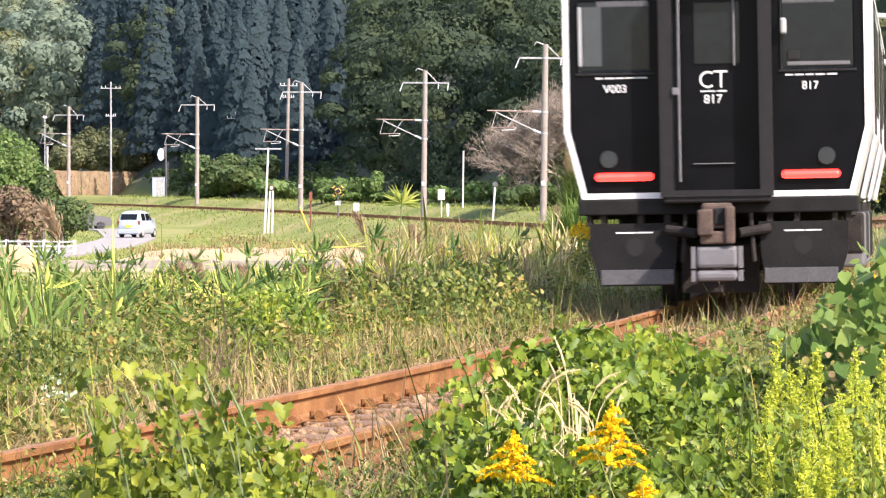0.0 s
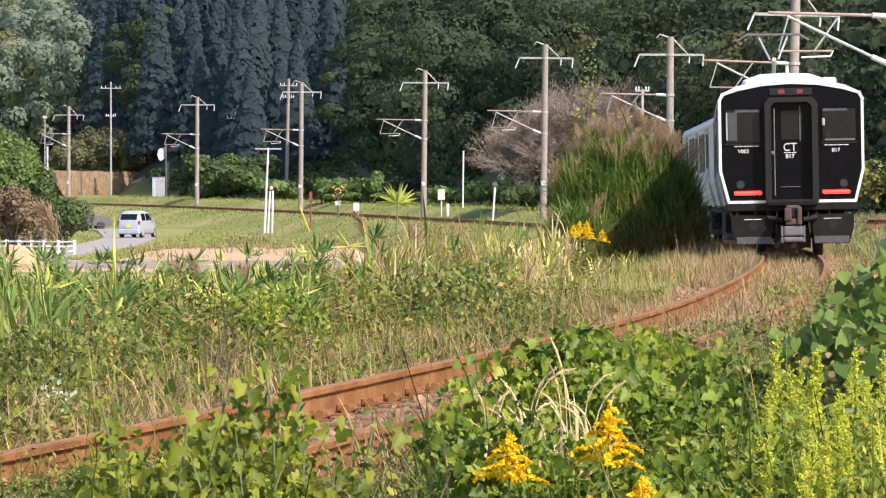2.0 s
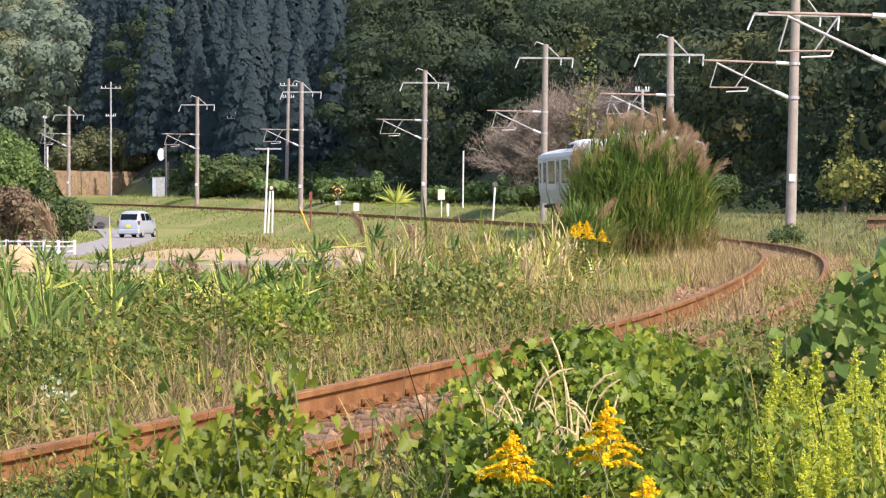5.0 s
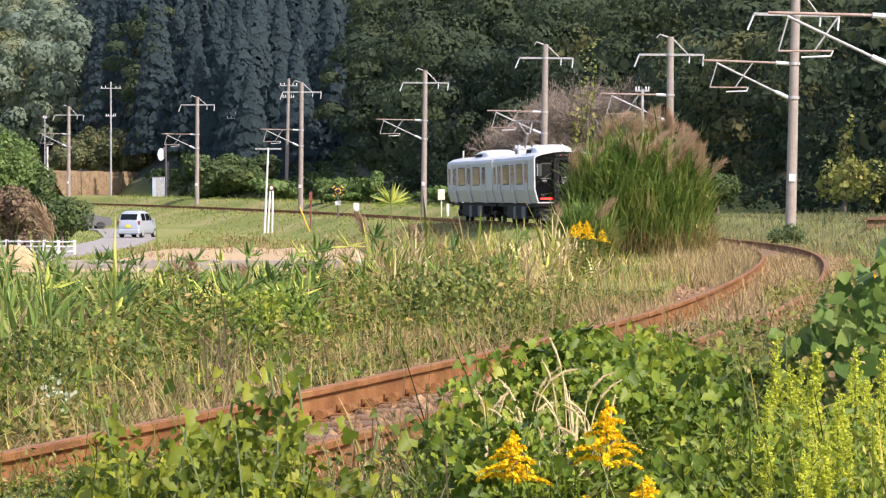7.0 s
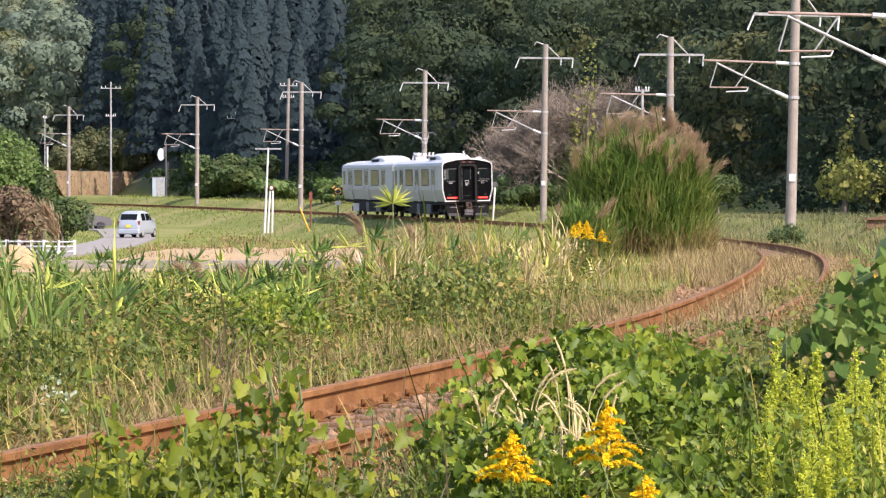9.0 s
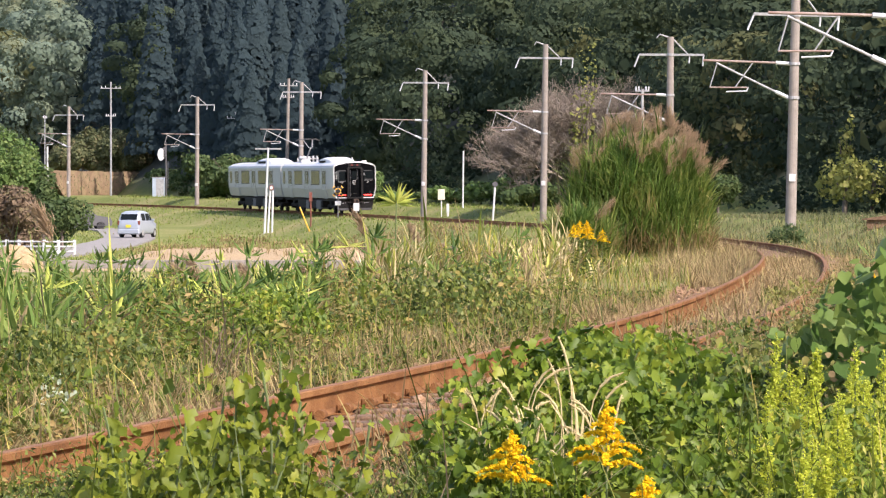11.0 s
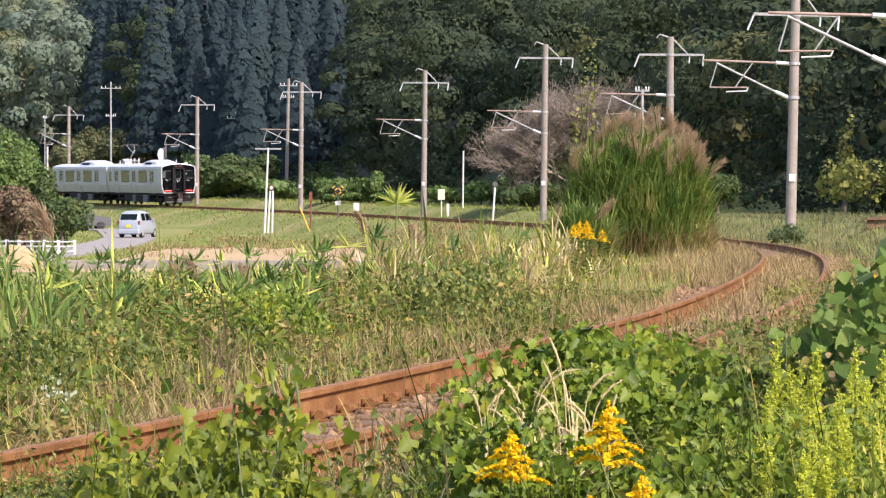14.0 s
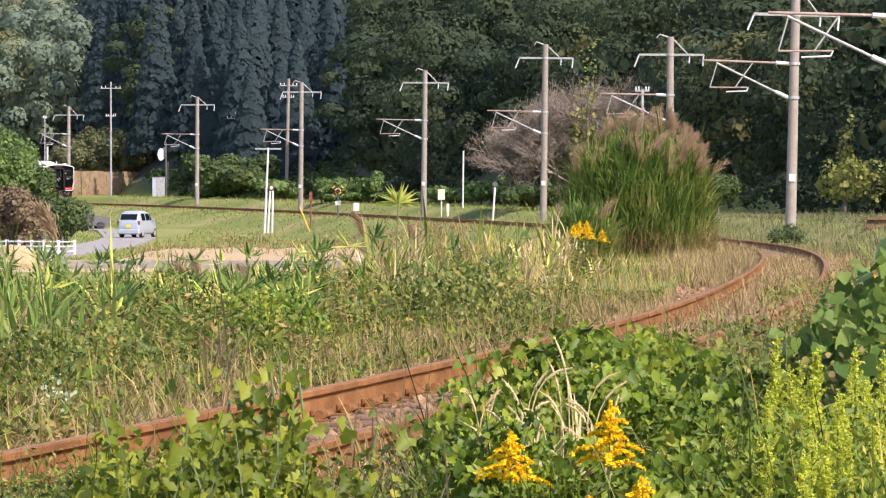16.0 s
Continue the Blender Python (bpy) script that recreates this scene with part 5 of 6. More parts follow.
def bare_tree(x, y, h, spread):
    """Leafless twiggy tree: limbs that fork again and again."""
    z = float(ground_z(x, y))
    t = empty("bare_tree", Matrix.Translation((x, y, z)))
    tagged(t, "wide leafless grey-brown tree with fine twigs", "tree")
    segs = []

    def grow(p, d, ln, r, depth):
        q = p + d * ln
        segs.append((p, q, r, r * 0.7))
        if depth == 0:
            return
        for _ in range(3 if depth > 1 else 4):
            k = Vector((random.gauss(0, 0.6), random.gauss(0, 0.6), random.gauss(0.22, 0.42)))
            grow(p.lerp(q, random.uniform(0.55, 1.0)), (d + k).normalized(), ln * random.uniform(0.62, 0.85), r * 0.62, depth - 1)
    for i in range(7):
        a = i * 0.9
        grow(Vector((0, 0, 0.2)), Vector((math.cos(a) * spread, math.sin(a) * spread, 1)).normalized(), h * 0.33, 0.09, 5)
    tips = np.array([tuple(q) for p, q, r0, r1 in segs if r0 < 0.0085])
    tips = np.repeat(tips, 4, 0) + rng.normal(0, 0.12, (len(tips) * 4, 3))
    dd = rng.normal(0, 1, tips.shape) + np.array([(0, 0, 0.6)])
    dd /= np.linalg.norm(dd, axis=1)[:, None]
    ss = np.cross(dd, np.array([(0.15, 1.0, 0.1)]))
    ln = rng.uniform(0.25, 0.6, (len(tips), 1))
    fine = Heap()
    fine.add(SLIM, tips, ss * 0.075, dd * ln, np.cross(ss, dd) * ln)
    fine.object("twigwork", M_TWIG, t)
    v, f = [], []
    for a, b, r0, r1 in segs:
        d = (b - a).normalized()
        s = d.orthogonal().normalized()
        u = d.cross(s)
        k = len(v)
        for p_, r in ((a, r0), (b, r1)):
            for j in range(3):
                an = j * 2.0944
                v.append(tuple(p_ + (s * math.cos(an) + u * math.sin(an)) * max(r, 0.013)))
        for j in range(3):
            m = (j + 1) % 3
            f.append((k + j, k + m, k + 3 + m, k + 3 + j))
    me = bpy.data.meshes.new("branchwork")
    me.from_pydata(v, [], f)
    me.materials.append(M_TWIG)
    ob = new("branchwork", me)
    ob.parent = t


bush(9.9, 118, 0.55, 0.5, "low_bush", "low dark green bush beside the outer rail", L_UNDER, 0.06, 1200, trunk=False)


def trackside_box(x, y):
    z = float(ground_z(x, y))
    t = empty("trackside_box", pose(x, y, z - 0.12, 0, 0, -8))
    tagged(t, "low brown box under a rusty sloping cover beside the track", "box")
    part("body", bx(-0.42, 0.42, -0.3, 0.3, -0.15, 0.34, 0.02), M_SLEEPER, t)
    bm = prism(bmesh.new(), [(-0.55, 0.341), (0.55, 0.341), (0.55, 0.375), (0.1, 0.46), (-0.55, 0.375)], -0.38, 0.38)
    part("cover", bm, M_SLEEPER, t, "rusty brown cover")


trackside_box(12.75, 120)
M_TWIG = noisy("pale_twigs", (0.20, 0.16, 0.125), (0.32, 0.265, 0.21), 3, 0.9, 0, 0.2, 30)
bare_tree(5.4, 247, 6.2, 0.7)
bare_tree(7.0, 245, 7.9, 0.55)
bare_tree(8.6, 246, 8.2, 0.55)
bush(13.3, 200, 2.6, 1.2, "low_bush", "dull green bush at the edge of the wood", L_UNDER, 0.16, 2200)
bush(8.2, 238, 3.4, 1.6, "low_bush", "dull green bush at the foot of a bare tree", L_UNDER, 0.22, 2200)
bush(5.2, 240, 2.2, 1.5, "low_bush", "dull green bush at the foot of a bare tree", L_UNDER, 0.22, 1800)
bush(8.3, 240, 11.6, 0.8, "climber_on_tree", "yellow-green climber on a bare tree", L_SUNNY, 0.18, 380, "climber")

# ---- plants along the track ----


def tag_stuff(ob, label, cat):
    return tagged(ob, label, cat, kind="stuff")


def build_meadow():
    h = Heap()
    x, y = area(64000, -30, 12, 165, 400)
    e = x - track_x(y)
    k = (np.abs(e) > 0.85) & (np.abs(x) < y * 0.115 + 1) & ((np.abs(x + 19.0) > 2.0) | (y > 300)) & (e < 12)
    x, y, e = x[k], y[k], e[k]
    p = np.stack([x, y, np.where(np.abs(e) < 1.9, rail_z(y) - 0.19, ground_z(x, y)) - 0.02], 1)
    blades(h, p, 0.18, 0.055, 0.6)
    dry = Heap()
    x, y = area(26000, -16, 4, 190, 285)
    k = (wob(x * 0.35, y * 0.22) + 0.5 * wob(x * 0.9 + 4, y * 0.06) > 0.05 + 0.9 * smooth(235, 290, y)) & (x - track_x(y) < -2.5) & (np.abs(x + 19.0) > 2.6)
    x, y = x[k], y[k]
    blades(dry, on_ground(x, y, -0.02), 0.24, 0.05, 0.6)
    tag_stuff(dry.object("dry_meadow_grass", L_DRY), "patches of dry tan grass in the meadow", "grass")
    tag_stuff(h.object("meadow_grass", L_MEADOW), "short green and yellow meadow grass", "grass")


def build_bank_grass():
    h = Heap()
    n = 4200
    u = rng.random(n)
    i = rng.uniform(0, 30, n)
    dx = rng.uniform(0, 3.7, n)
    z = np.interp(dx, [0, 1.5, 2.6, 3.6], [0.2, 1.5, 2.6, 3.35])
    k = (u < 0.25 + 0.6 * smooth(14, 26, i)) | (z < 1.0)
    p = np.stack([-39.7 + i * 0.42 + dx * 0.5, 392 + i + dx - 0.1, z], 1)[k]
    blades(h, p, 0.35, 0.05, 0.5)
    tag_stuff(h.object("bank_grass", L_DULL), "sparse dull grass on the earth bank", "grass")


def build_terrace_grass():
    h = Heap()
    x, y = area(1500, -11.6, -2.2, 151, 182)
    k = wob(x * 0.8, y * 0.35) > 0.0
    x, y = x[k], y[k]
    blades(h, np.stack([x, y, np.full(len(x), -1.05)], 1), 0.28, 0.03, 0.5)
    tag_stuff(h.object("stubble_grass", L_DRY), "dry tufts on the stubble terrace", "grass")


def build_verge():
    """Dry grass between and beside the rails."""
    h = Heap()
    n = 15000
    y = 12 + 150 * rng.random(n) ** 1.5
    e = rng.uniform(-2.8, 3.8, n)
    bare = (np.abs(e) < 1.0) & (rng.random(n) < 0.75 * (1 - smooth(20, 42, y)) + 0.12)
    k = (np.abs(np.abs(e) - 0.556) > 0.075) & ~bare
    y, e = y[k], e[k]
    x = track_x(y) + e
    p = np.stack([x, y, np.where(np.abs(e) < 1.7, rail_z(y) - 0.19, ground_z(x, y))], 1)
    inside = (np.abs(e) < 0.7)
    near = (e > -1.4) & (e < 0.7) & ~inside
    far = y > 42
    blades(h, p[inside & ~far], 0.15, 0.006, 0.55)
    blades(h, p[inside & far], 0.20, 0.009, 0.5)
    blades(h, p[near], 0.13, 0.006, 0.6)
    outer = (e > 0.68) & (e < 2.6) & (y > 15.5) & (y < 72)
    blades(h, p[~inside & ~near & ~outer], 0.25, 0.008, 0.45)
    blades(h, p[outer], 0.30, 0.008, 0.4)
    n = 9000
    y = rng.uniform(15.5, 70, n)
    x = track_x(y) + rng.uniform(0.70, 1.9, n)
    blades(h, on_ground(x, y), 0.30, 0.009, 0.4)
    y = rng.uniform(17, 48, 9000)
    x = track_x(y) - rng.uniform(0.95, 2.3, 9000)
    blades(h, on_ground(x, y, 0.0), 0.20, 0.007, 0.6)
    y = rng.uniform(57, 82, 4500)
    x = track_x(y) - rng.uniform(0.64, 1.3, 4500)
    blades(h, on_ground(x, y), 0.26, 0.012, 0.35)
    y = rng.uniform(32, 88, 6000)
    x = track_x(y) + rng.uniform(-0.48, 0.48, 6000)
    blades(h, np.stack([x, y, rail_z(y) - 0.19], 1), 0.17, 0.012, 0.4)
    y = rng.uniform(62, 130, 9000)
    x = track_x(y) - rng.uniform(0.68, 2.4, 9000)
    blades(h, on_ground(x, y), 0.30, 0.012, 0.4)
    tag_stuff(h.object("dry_verge_grass", L_DRY), "thin dry pinkish-brown grass along the rails", "grass")
    h = Heap()
    n = 11000
    y = 14 + 130 * rng.random(n) ** 1.4
    e = np.where(rng.random(n) < 0.55, -rng.uniform(1.2, 4.2, n), rng.uniform(0.9, 5.5, n))
    x = track_x(y) + e
    blades(h, on_ground(x, y), 0.24, 0.010, 0.5)
    berm = Heap()
    y = rng.uniform(80, 175, 16000)
    x = track_x(y) + rng.uniform(1.3, 11, 16000)
    blades(berm, on_ground(x, y), 0.26, 0.022, 0.6)
    tag_stuff(berm.object("berm_grass", L_DULL), "dull green grass on the berm outside the curve", "grass")
    tag_stuff(h.object("green_verge_grass", L_BLADE), "short green grass beside the track", "grass")
    # taller weeds on the outer side that hide the second rail
    h = Heap()
    n = 2800
    y = 15.5 + 52 * rng.random(n)
    e = rng.uniform(0.75, 3.4, n)
    k = wob(e * 2.2, y * 0.5) > -0.5
    y, e = y[k], e[k]
    n = len(y)
    x = track_x(y) + e
    z = ground_z(x, y)
    for i in range(12):
        q = np.stack([x + rng.normal(0, 0.12, n), y + rng.normal(0, 0.15, n), z + 0.03 + rng.random(n) * (0.20 + 0.16 * smooth(0.7, 1.6, e)) * (1 + 0.5 * wob(x * 2, y))], 1)
        leaves(h, q, 0.036, LEAF5, 0.5)
    tag_stuff(h.object("outer_verge_weeds", L_WEED), "low leafy weeds beside the outer rail", "weeds")


def weed_plants(heaps, x, y, top, per, size):
    """Upright leafy weeds: each plant keeps one colour and leans its own way."""
    n = len(x)
    z = ground_z(x, y)
    kind = rng.choice(len(heaps), n, p=[0.53, 0.26, 0.21][:len(heaps)])
    lean = rng.normal(0, 0.16, (n, 2))
    stem = rng.normal(0, 1, (n, 3, 2)) * 0.05
    for i in range(per):
        f = rng.random(n) ** 0.7
        st = stem[np.arange(n), rng.integers(0, 3, n)]
        q = np.stack([x + st[:, 0] * (1 + f) + lean[:, 0] * f * top + rng.normal(0, 0.022, n), y + st[:, 1] * (1 + f) + lean[:, 1] * f * top + rng.normal(0, 0.022, n), z + 0.02 + top * f], 1)
        for j, h in enumerate(heaps):
            k = kind == j
            if i % 3:
                sunward(h, q[k], size * (1.15 - 0.35 * f[k]), LANCE, 1.1, 0.3, 0.2)
            else:
                leaves(h, q[k], size * (1.15 - 0.35 * f[k]), LANCE, 0.5)


def build_left_weeds():
    """Leafy weeds on the far side of the rails."""
    dark, mid, pale, s = Heap(), Heap(), Heap(), Heap()
    n = 5200
    y = rng.uniform(17.0, 50, n)
    e = -1.30 - 8.5 * rng.random(n) ** 1.1
    x = track_x(y) + e
    lump = wob(x * 1.5 + 3, y * 0.6) + 0.5 * wob(x * 3.7, y * 1.4 + 5)
    k = (np.abs(x) < y * 0.112 + 0.6) & (lump > -0.42)
    x, y, e, lump = x[k], y[k], e[k], lump[k]
    n = len(x)
    top = (0.12 + (0.40 - 0.004 * (y - 17)) * smooth(1.5, 4.0, -e)) * rng.uniform(0.55, 1.2, n) * np.clip(0.75 + 0.7 * lump, 0.22, 1.6)
    weed_plants((dark, mid, pale), x, y, top, 36, 0.058)
    yi = rng.uniform(13.6, 17.6, 420)
    xi = track_x(yi) + rng.uniform(-0.44, 0.44, 420) + 0.06
    weed_plants((dark, mid, pale), xi, yi, rng.uniform(0.06, 0.19, 420), 24, 0.028)
    z = ground_z(x, y)
    blades(s, np.stack([x, y, z], 1)[::3], 0.34, 0.005, 0.35)
    tan = Heap()
    y3 = rng.uniform(17.0, 48, 3000)
    blades(tan, on_ground(track_x(y3) - 1.2 - 7 * rng.random(3000) ** 1.3, y3), 0.30, 0.006, 0.4)
    tag_stuff(tan.object("dry_weed_grass", L_DRY), "thin dry tan grass among the weeds", "grass")
    n2 = 700
    y2 = rng.uniform(17.0, 60, n2)
    x2 = track_x(y2) - 1.3 - 8 * rng.random(n2)
    blades(s, on_ground(x2, y2), 0.38, 0.008, 0.35)
    tag_stuff(dark.object("leafy_weeds", L_WEED), "dense low leafy weeds beside the rails", "weeds")
    tag_stuff(mid.object("green_weeds", L_VINE), "fresh green leafy weeds beside the rails", "weeds")
    tag_stuff(pale.object("yellowing_weeds", L_RUSSET), "yellowing leafy weeds beside the rails", "weeds")
    tag_stuff(s.object("weed_stems", L_BLADE), "thin green and yellow weed stems and grass", "weeds")


def build_reeds():
    """Bunches of tall bladed grass behind the weeds, green, yellow and dry."""
    g, d, pale = Heap(), Heap(), Heap()
    made = 0
    while made < 470:
        y = rng.uniform(36, 66) if rng.random() < 0.82 else rng.uniform(66, 86)
        x = float(track_x(y)) - 2.9 - 9 * rng.random()
        if abs(x) > y * 0.112 + 0.4:
            continue
        made += 1
        m = 16
        z = float(ground_z(x, y))
        tall = rng.uniform(0.6, 1.2) * (1 - 0.006 * (y - 33)) * float(smooth(2.6, 5.0, float(track_x(y)) - x) * 0.5 + 0.5)
        tall *= 0.50 + 0.50 * float(smooth(-2.2, -0.2, x))
        base = np.stack([x + rng.normal(0, 0.07, m), y + rng.normal(0, 0.07, m), z + np.clip(rng.random(m) * (tall - 0.35), 0, 1)], 1)
        dry = wob(x * 2.1 + 5, y * 0.9) > 0.0
        blades((d if rng.random() < 0.4 else pale) if dry else g, base, tall * 0.62, 0.020 if dry else 0.032, 0.5, 0.3)
        if rng.random() < 0.4:
            blades(d, base[:6], tall * 0.75, 0.012, 0.35)
    for i in range(90):
        y = rng.uniform(66, 86)
        x = y * rng.uniform(0.012, 0.031)
        tall = rng.uniform(0.45, 1.0)
        base = on_ground(x + rng.normal(0, 0.10, 14), y + rng.normal(0, 0.1, 14), 0.0)
        base[:, 2] += np.clip(rng.random(14) * (tall - 0.35), 0, 1)
        blades((g, g, d, pale)[i % 4], base, tall * 0.6, 0.034, 0.5, 0.3)
    for i in range(44):
        y = rng.uniform(40, 58)
        x = y * rng.uniform(-0.07, 0.028)
        blades(d, on_ground(x + rng.normal(0, 0.09, 9), y + rng.normal(0, 0.09, 9)), rng.uniform(0.5, 0.85), 0.020, 0.28, 0.2)
    w, wy, st = Heap(), Heap(), Heap()
    made = 0
    while made < 230:
        y = rng.uniform(33, 58)
        x = float(track_x(y)) - 3.0 - 8.5 * rng.random() ** 0.8
        if abs(x) > y * 0.112 + 0.4 or (x > -1.0 and rng.random() < 0.65):
            continue
        made += 1
        z = float(ground_z(x, y))
        tall = (rng.uniform(0.28, 0.60) if rng.random() < 0.78 else rng.uniform(0.7, 1.0)) * (1 - 0.005 * (y - 34)) * (0.86 + 0.14 * float(smooth(-2.5, 0.5, x)))
        blades(st, np.array([(x, y, z)]), tall * 1.02, 0.012, 0.08, 0.05)
        for j in range(3):
            m = 9 if j == 2 else 4
            a = rng.uniform(0, 6.283, m)
            el = rng.uniform(-0.25, 1.0, m)
            dd = np.stack([np.cos(a) * np.cos(el), np.sin(a) * np.cos(el), np.sin(el)], 1)
            ss = np.stack([-np.sin(a), np.cos(a), np.zeros(m)], 1)
            c = np.array([[x, y, z + tall * (0.62 + 0.19 * j)]]).repeat(m, 0) + rng.normal(0, 0.012, (m, 3))
            ln = rng.uniform(0.15, 0.31, (m, 1))
            (wy if rng.random() < 0.19 else w).add(SLIM, c, ss * ln * 0.6, dd * ln, np.cross(ss, dd) * ln)
    tag_stuff(wy.object("yellow_bamboo_leaves", L_LIME), "whorls of yellow pointed bamboo grass leaves", "grass")
    tag_stuff(st.object("bamboo_grass_stems", L_BLADE), "pale upright stems of bamboo grass", "grass")
    tag_stuff(w.object("bamboo_grass_leaves", L_KUDZU), "whorls of pointed green bamboo grass leaves", "grass")
    tag_stuff(g.object("reed_grass", L_BLADE), "bunches of tall green and yellow bladed grass", "grass")
    tag_stuff(pale.object("pale_reed_grass", L_STRAW), "bunches of pale straw-yellow grass", "grass")
    tag_stuff(d.object("dry_reed_grass", L_DRY), "bunches of tall dry straw-coloured grass", "grass")


def sword_plant(x, y, n, ln, w, label, mat, name="sword_leaf_plant"):
    z = float(ground_z(x, y))
    t = empty(name, Matrix.Translation((x, y, z)))
    tagged(t, label, "plant")
    h = Heap()
    p = np.stack([rng.normal(0, 0.10, n), rng.normal(0, 0.10, n), np.zeros(n)], 1)
    blades(h, p, ln, w, 0.22, 0.22)
    h.object("foliage", mat, t)
    return t


def build_swords():
    for x, y, ln in ((-3.15, 29.5, 0.95), (-2.9, 29, 0.8), (-3.3, 31, 0.95), (-2.65, 28.5, 0.7), (-3.0, 30.5, 0.85), (-2.45, 30, 0.62)):
        sword_plant(x, y, 22, ln * 1.05, 0.034, "clump of upright green sword-shaped leaves with brown tips", L_PAMPAS)
    for x, y, ln in ((-3.05, 28.3, 0.80), (-3.45, 32.5, 1.0), (-2.75, 31.5, 0.85), (-3.2, 30.2, 0.9)):
        sword_plant(x, y, 8, ln * 0.8, 0.028, "clump of straw-brown withered sword-shaped leaves", L_DRY)
    sword_plant(0.0, 10.2, 9, 0.80, 0.006, "thin brown dead weed in front of the track", L_BROWNBUSH, "dead_weed")
    for x in (1.28, 1.22, 1.15):
        sword_plant(x, 12.2, 22, 0.50, 0.010, "tuft of arching light green grass", L_BLADE, "grass_tuft")
    sword_plant(2.50, 33.5, 30, 0.48, 0.008, "thin brown dead weed stalks beside the outer rail", L_BROWNBUSH, "dead_weed")
    sword_plant(-1.41, 27.0, 34, 0.50, 0.010, "tall brown dead weed beside the rails", L_BROWNBUSH, "dead_weed")
    sword_plant(-2.72, 29.2, 10, 0.85, 0.03, "few reddish-brown withered upright leaves", L_BROWNBUSH, "withered_leaves")


def vine_mound(name, label, cx, cy, rx, ry, h0, n, size, mat, shape=LOBED, lobes=30, bulge=0.13):
    """A mound of climbing leaves over the ground, in leafy humps with gaps between."""
    a = rng.uniform(0, 2 * math.pi, lobes)
    r = np.sqrt(rng.random(lobes))
    lx, ly = cx + rx * r * np.cos(a), cy + ry * r * np.sin(a)
    lz = ground_z(lx, ly) + (h0 * np.sqrt(np.clip(1 - r ** 2.6, 0, 1)) - bulge * 0.7) * rng.uniform(0.72, 1.05, lobes)
    lr = bulge * rng.uniform(0.7, 1.35, lobes)
    k = rng.integers(0, lobes, n)
    d = rng.normal(0, 1, (n, 3))
    d /= np.linalg.norm(d, axis=1)[:, None]
    p = np.stack([lx[k], ly[k], lz[k]], 1) + d * (lr[k] * rng.uniform(0.7, 1.08, n))[:, None] * np.array([1, 1.6, 1])
    fall = rng.random(n) < 0.25
    p[fall, 2] -= rng.random(fall.sum()) * h0 * 0.6
    p[:, 2] = np.maximum(p[:, 2], ground_z(p[:, 0], p[:, 1]) + 0.03)
    h = Heap()
    sunward(h, p[::2], size, shape, 0.65)
    sunward(h, p[1::2], size * 0.8, shape, 1.2)
    tag_stuff(h.object(name, mat), label, "vines")
    s = Heap()
    m = max(12, n // 10)
    q = p[rng.integers(0, n, m)]
    q[:, 2] = ground_z(q[:, 0], q[:, 1])
    blades(s, q, min(h0 * 0.9, 0.5), 0.006, 0.4)
    tag_stuff(s.object("vine_stems", L_WEED), "thin green stems under the vines", "vines")


def vine_shoot(x, y, top, n, size, rest, blown, label):
    """A leafy shoot that the train's wind lifts and that sinks back."""
    z = float(ground_z(x, y))
    t = empty("vine_shoot", Matrix.Translation((x, y, z)))
    tagged(t, label, "vine", "vine shoots")
    hh = top - z
    u = np.linspace(0, 1, 9)
    bend = np.stack([0.10 * hh * np.sin(u * 2.6), 0.05 * hh * u, hh * u], 1)
    bm = bmesh.new()
    for a, b in zip(bend, bend[1:]):
        tube(bm, tuple(a), tuple(b), 0.0045, 0.004, 6)
    part("stem", bm, M_STEM, t)
    f = 0.25 + 0.75 * rng.random(n)
    p = np.stack([np.interp(f, u, bend[:, i]) for i in range(3)], 1) + rng.normal(0, 0.045, (n, 3))
    h = Heap()
    sunward(h, p, size, LOBED, 0.55)
    h.object("foliage", L_SHOOT, t)
    GUSTS.append((t, t.matrix_basis.copy(), rest, blown))


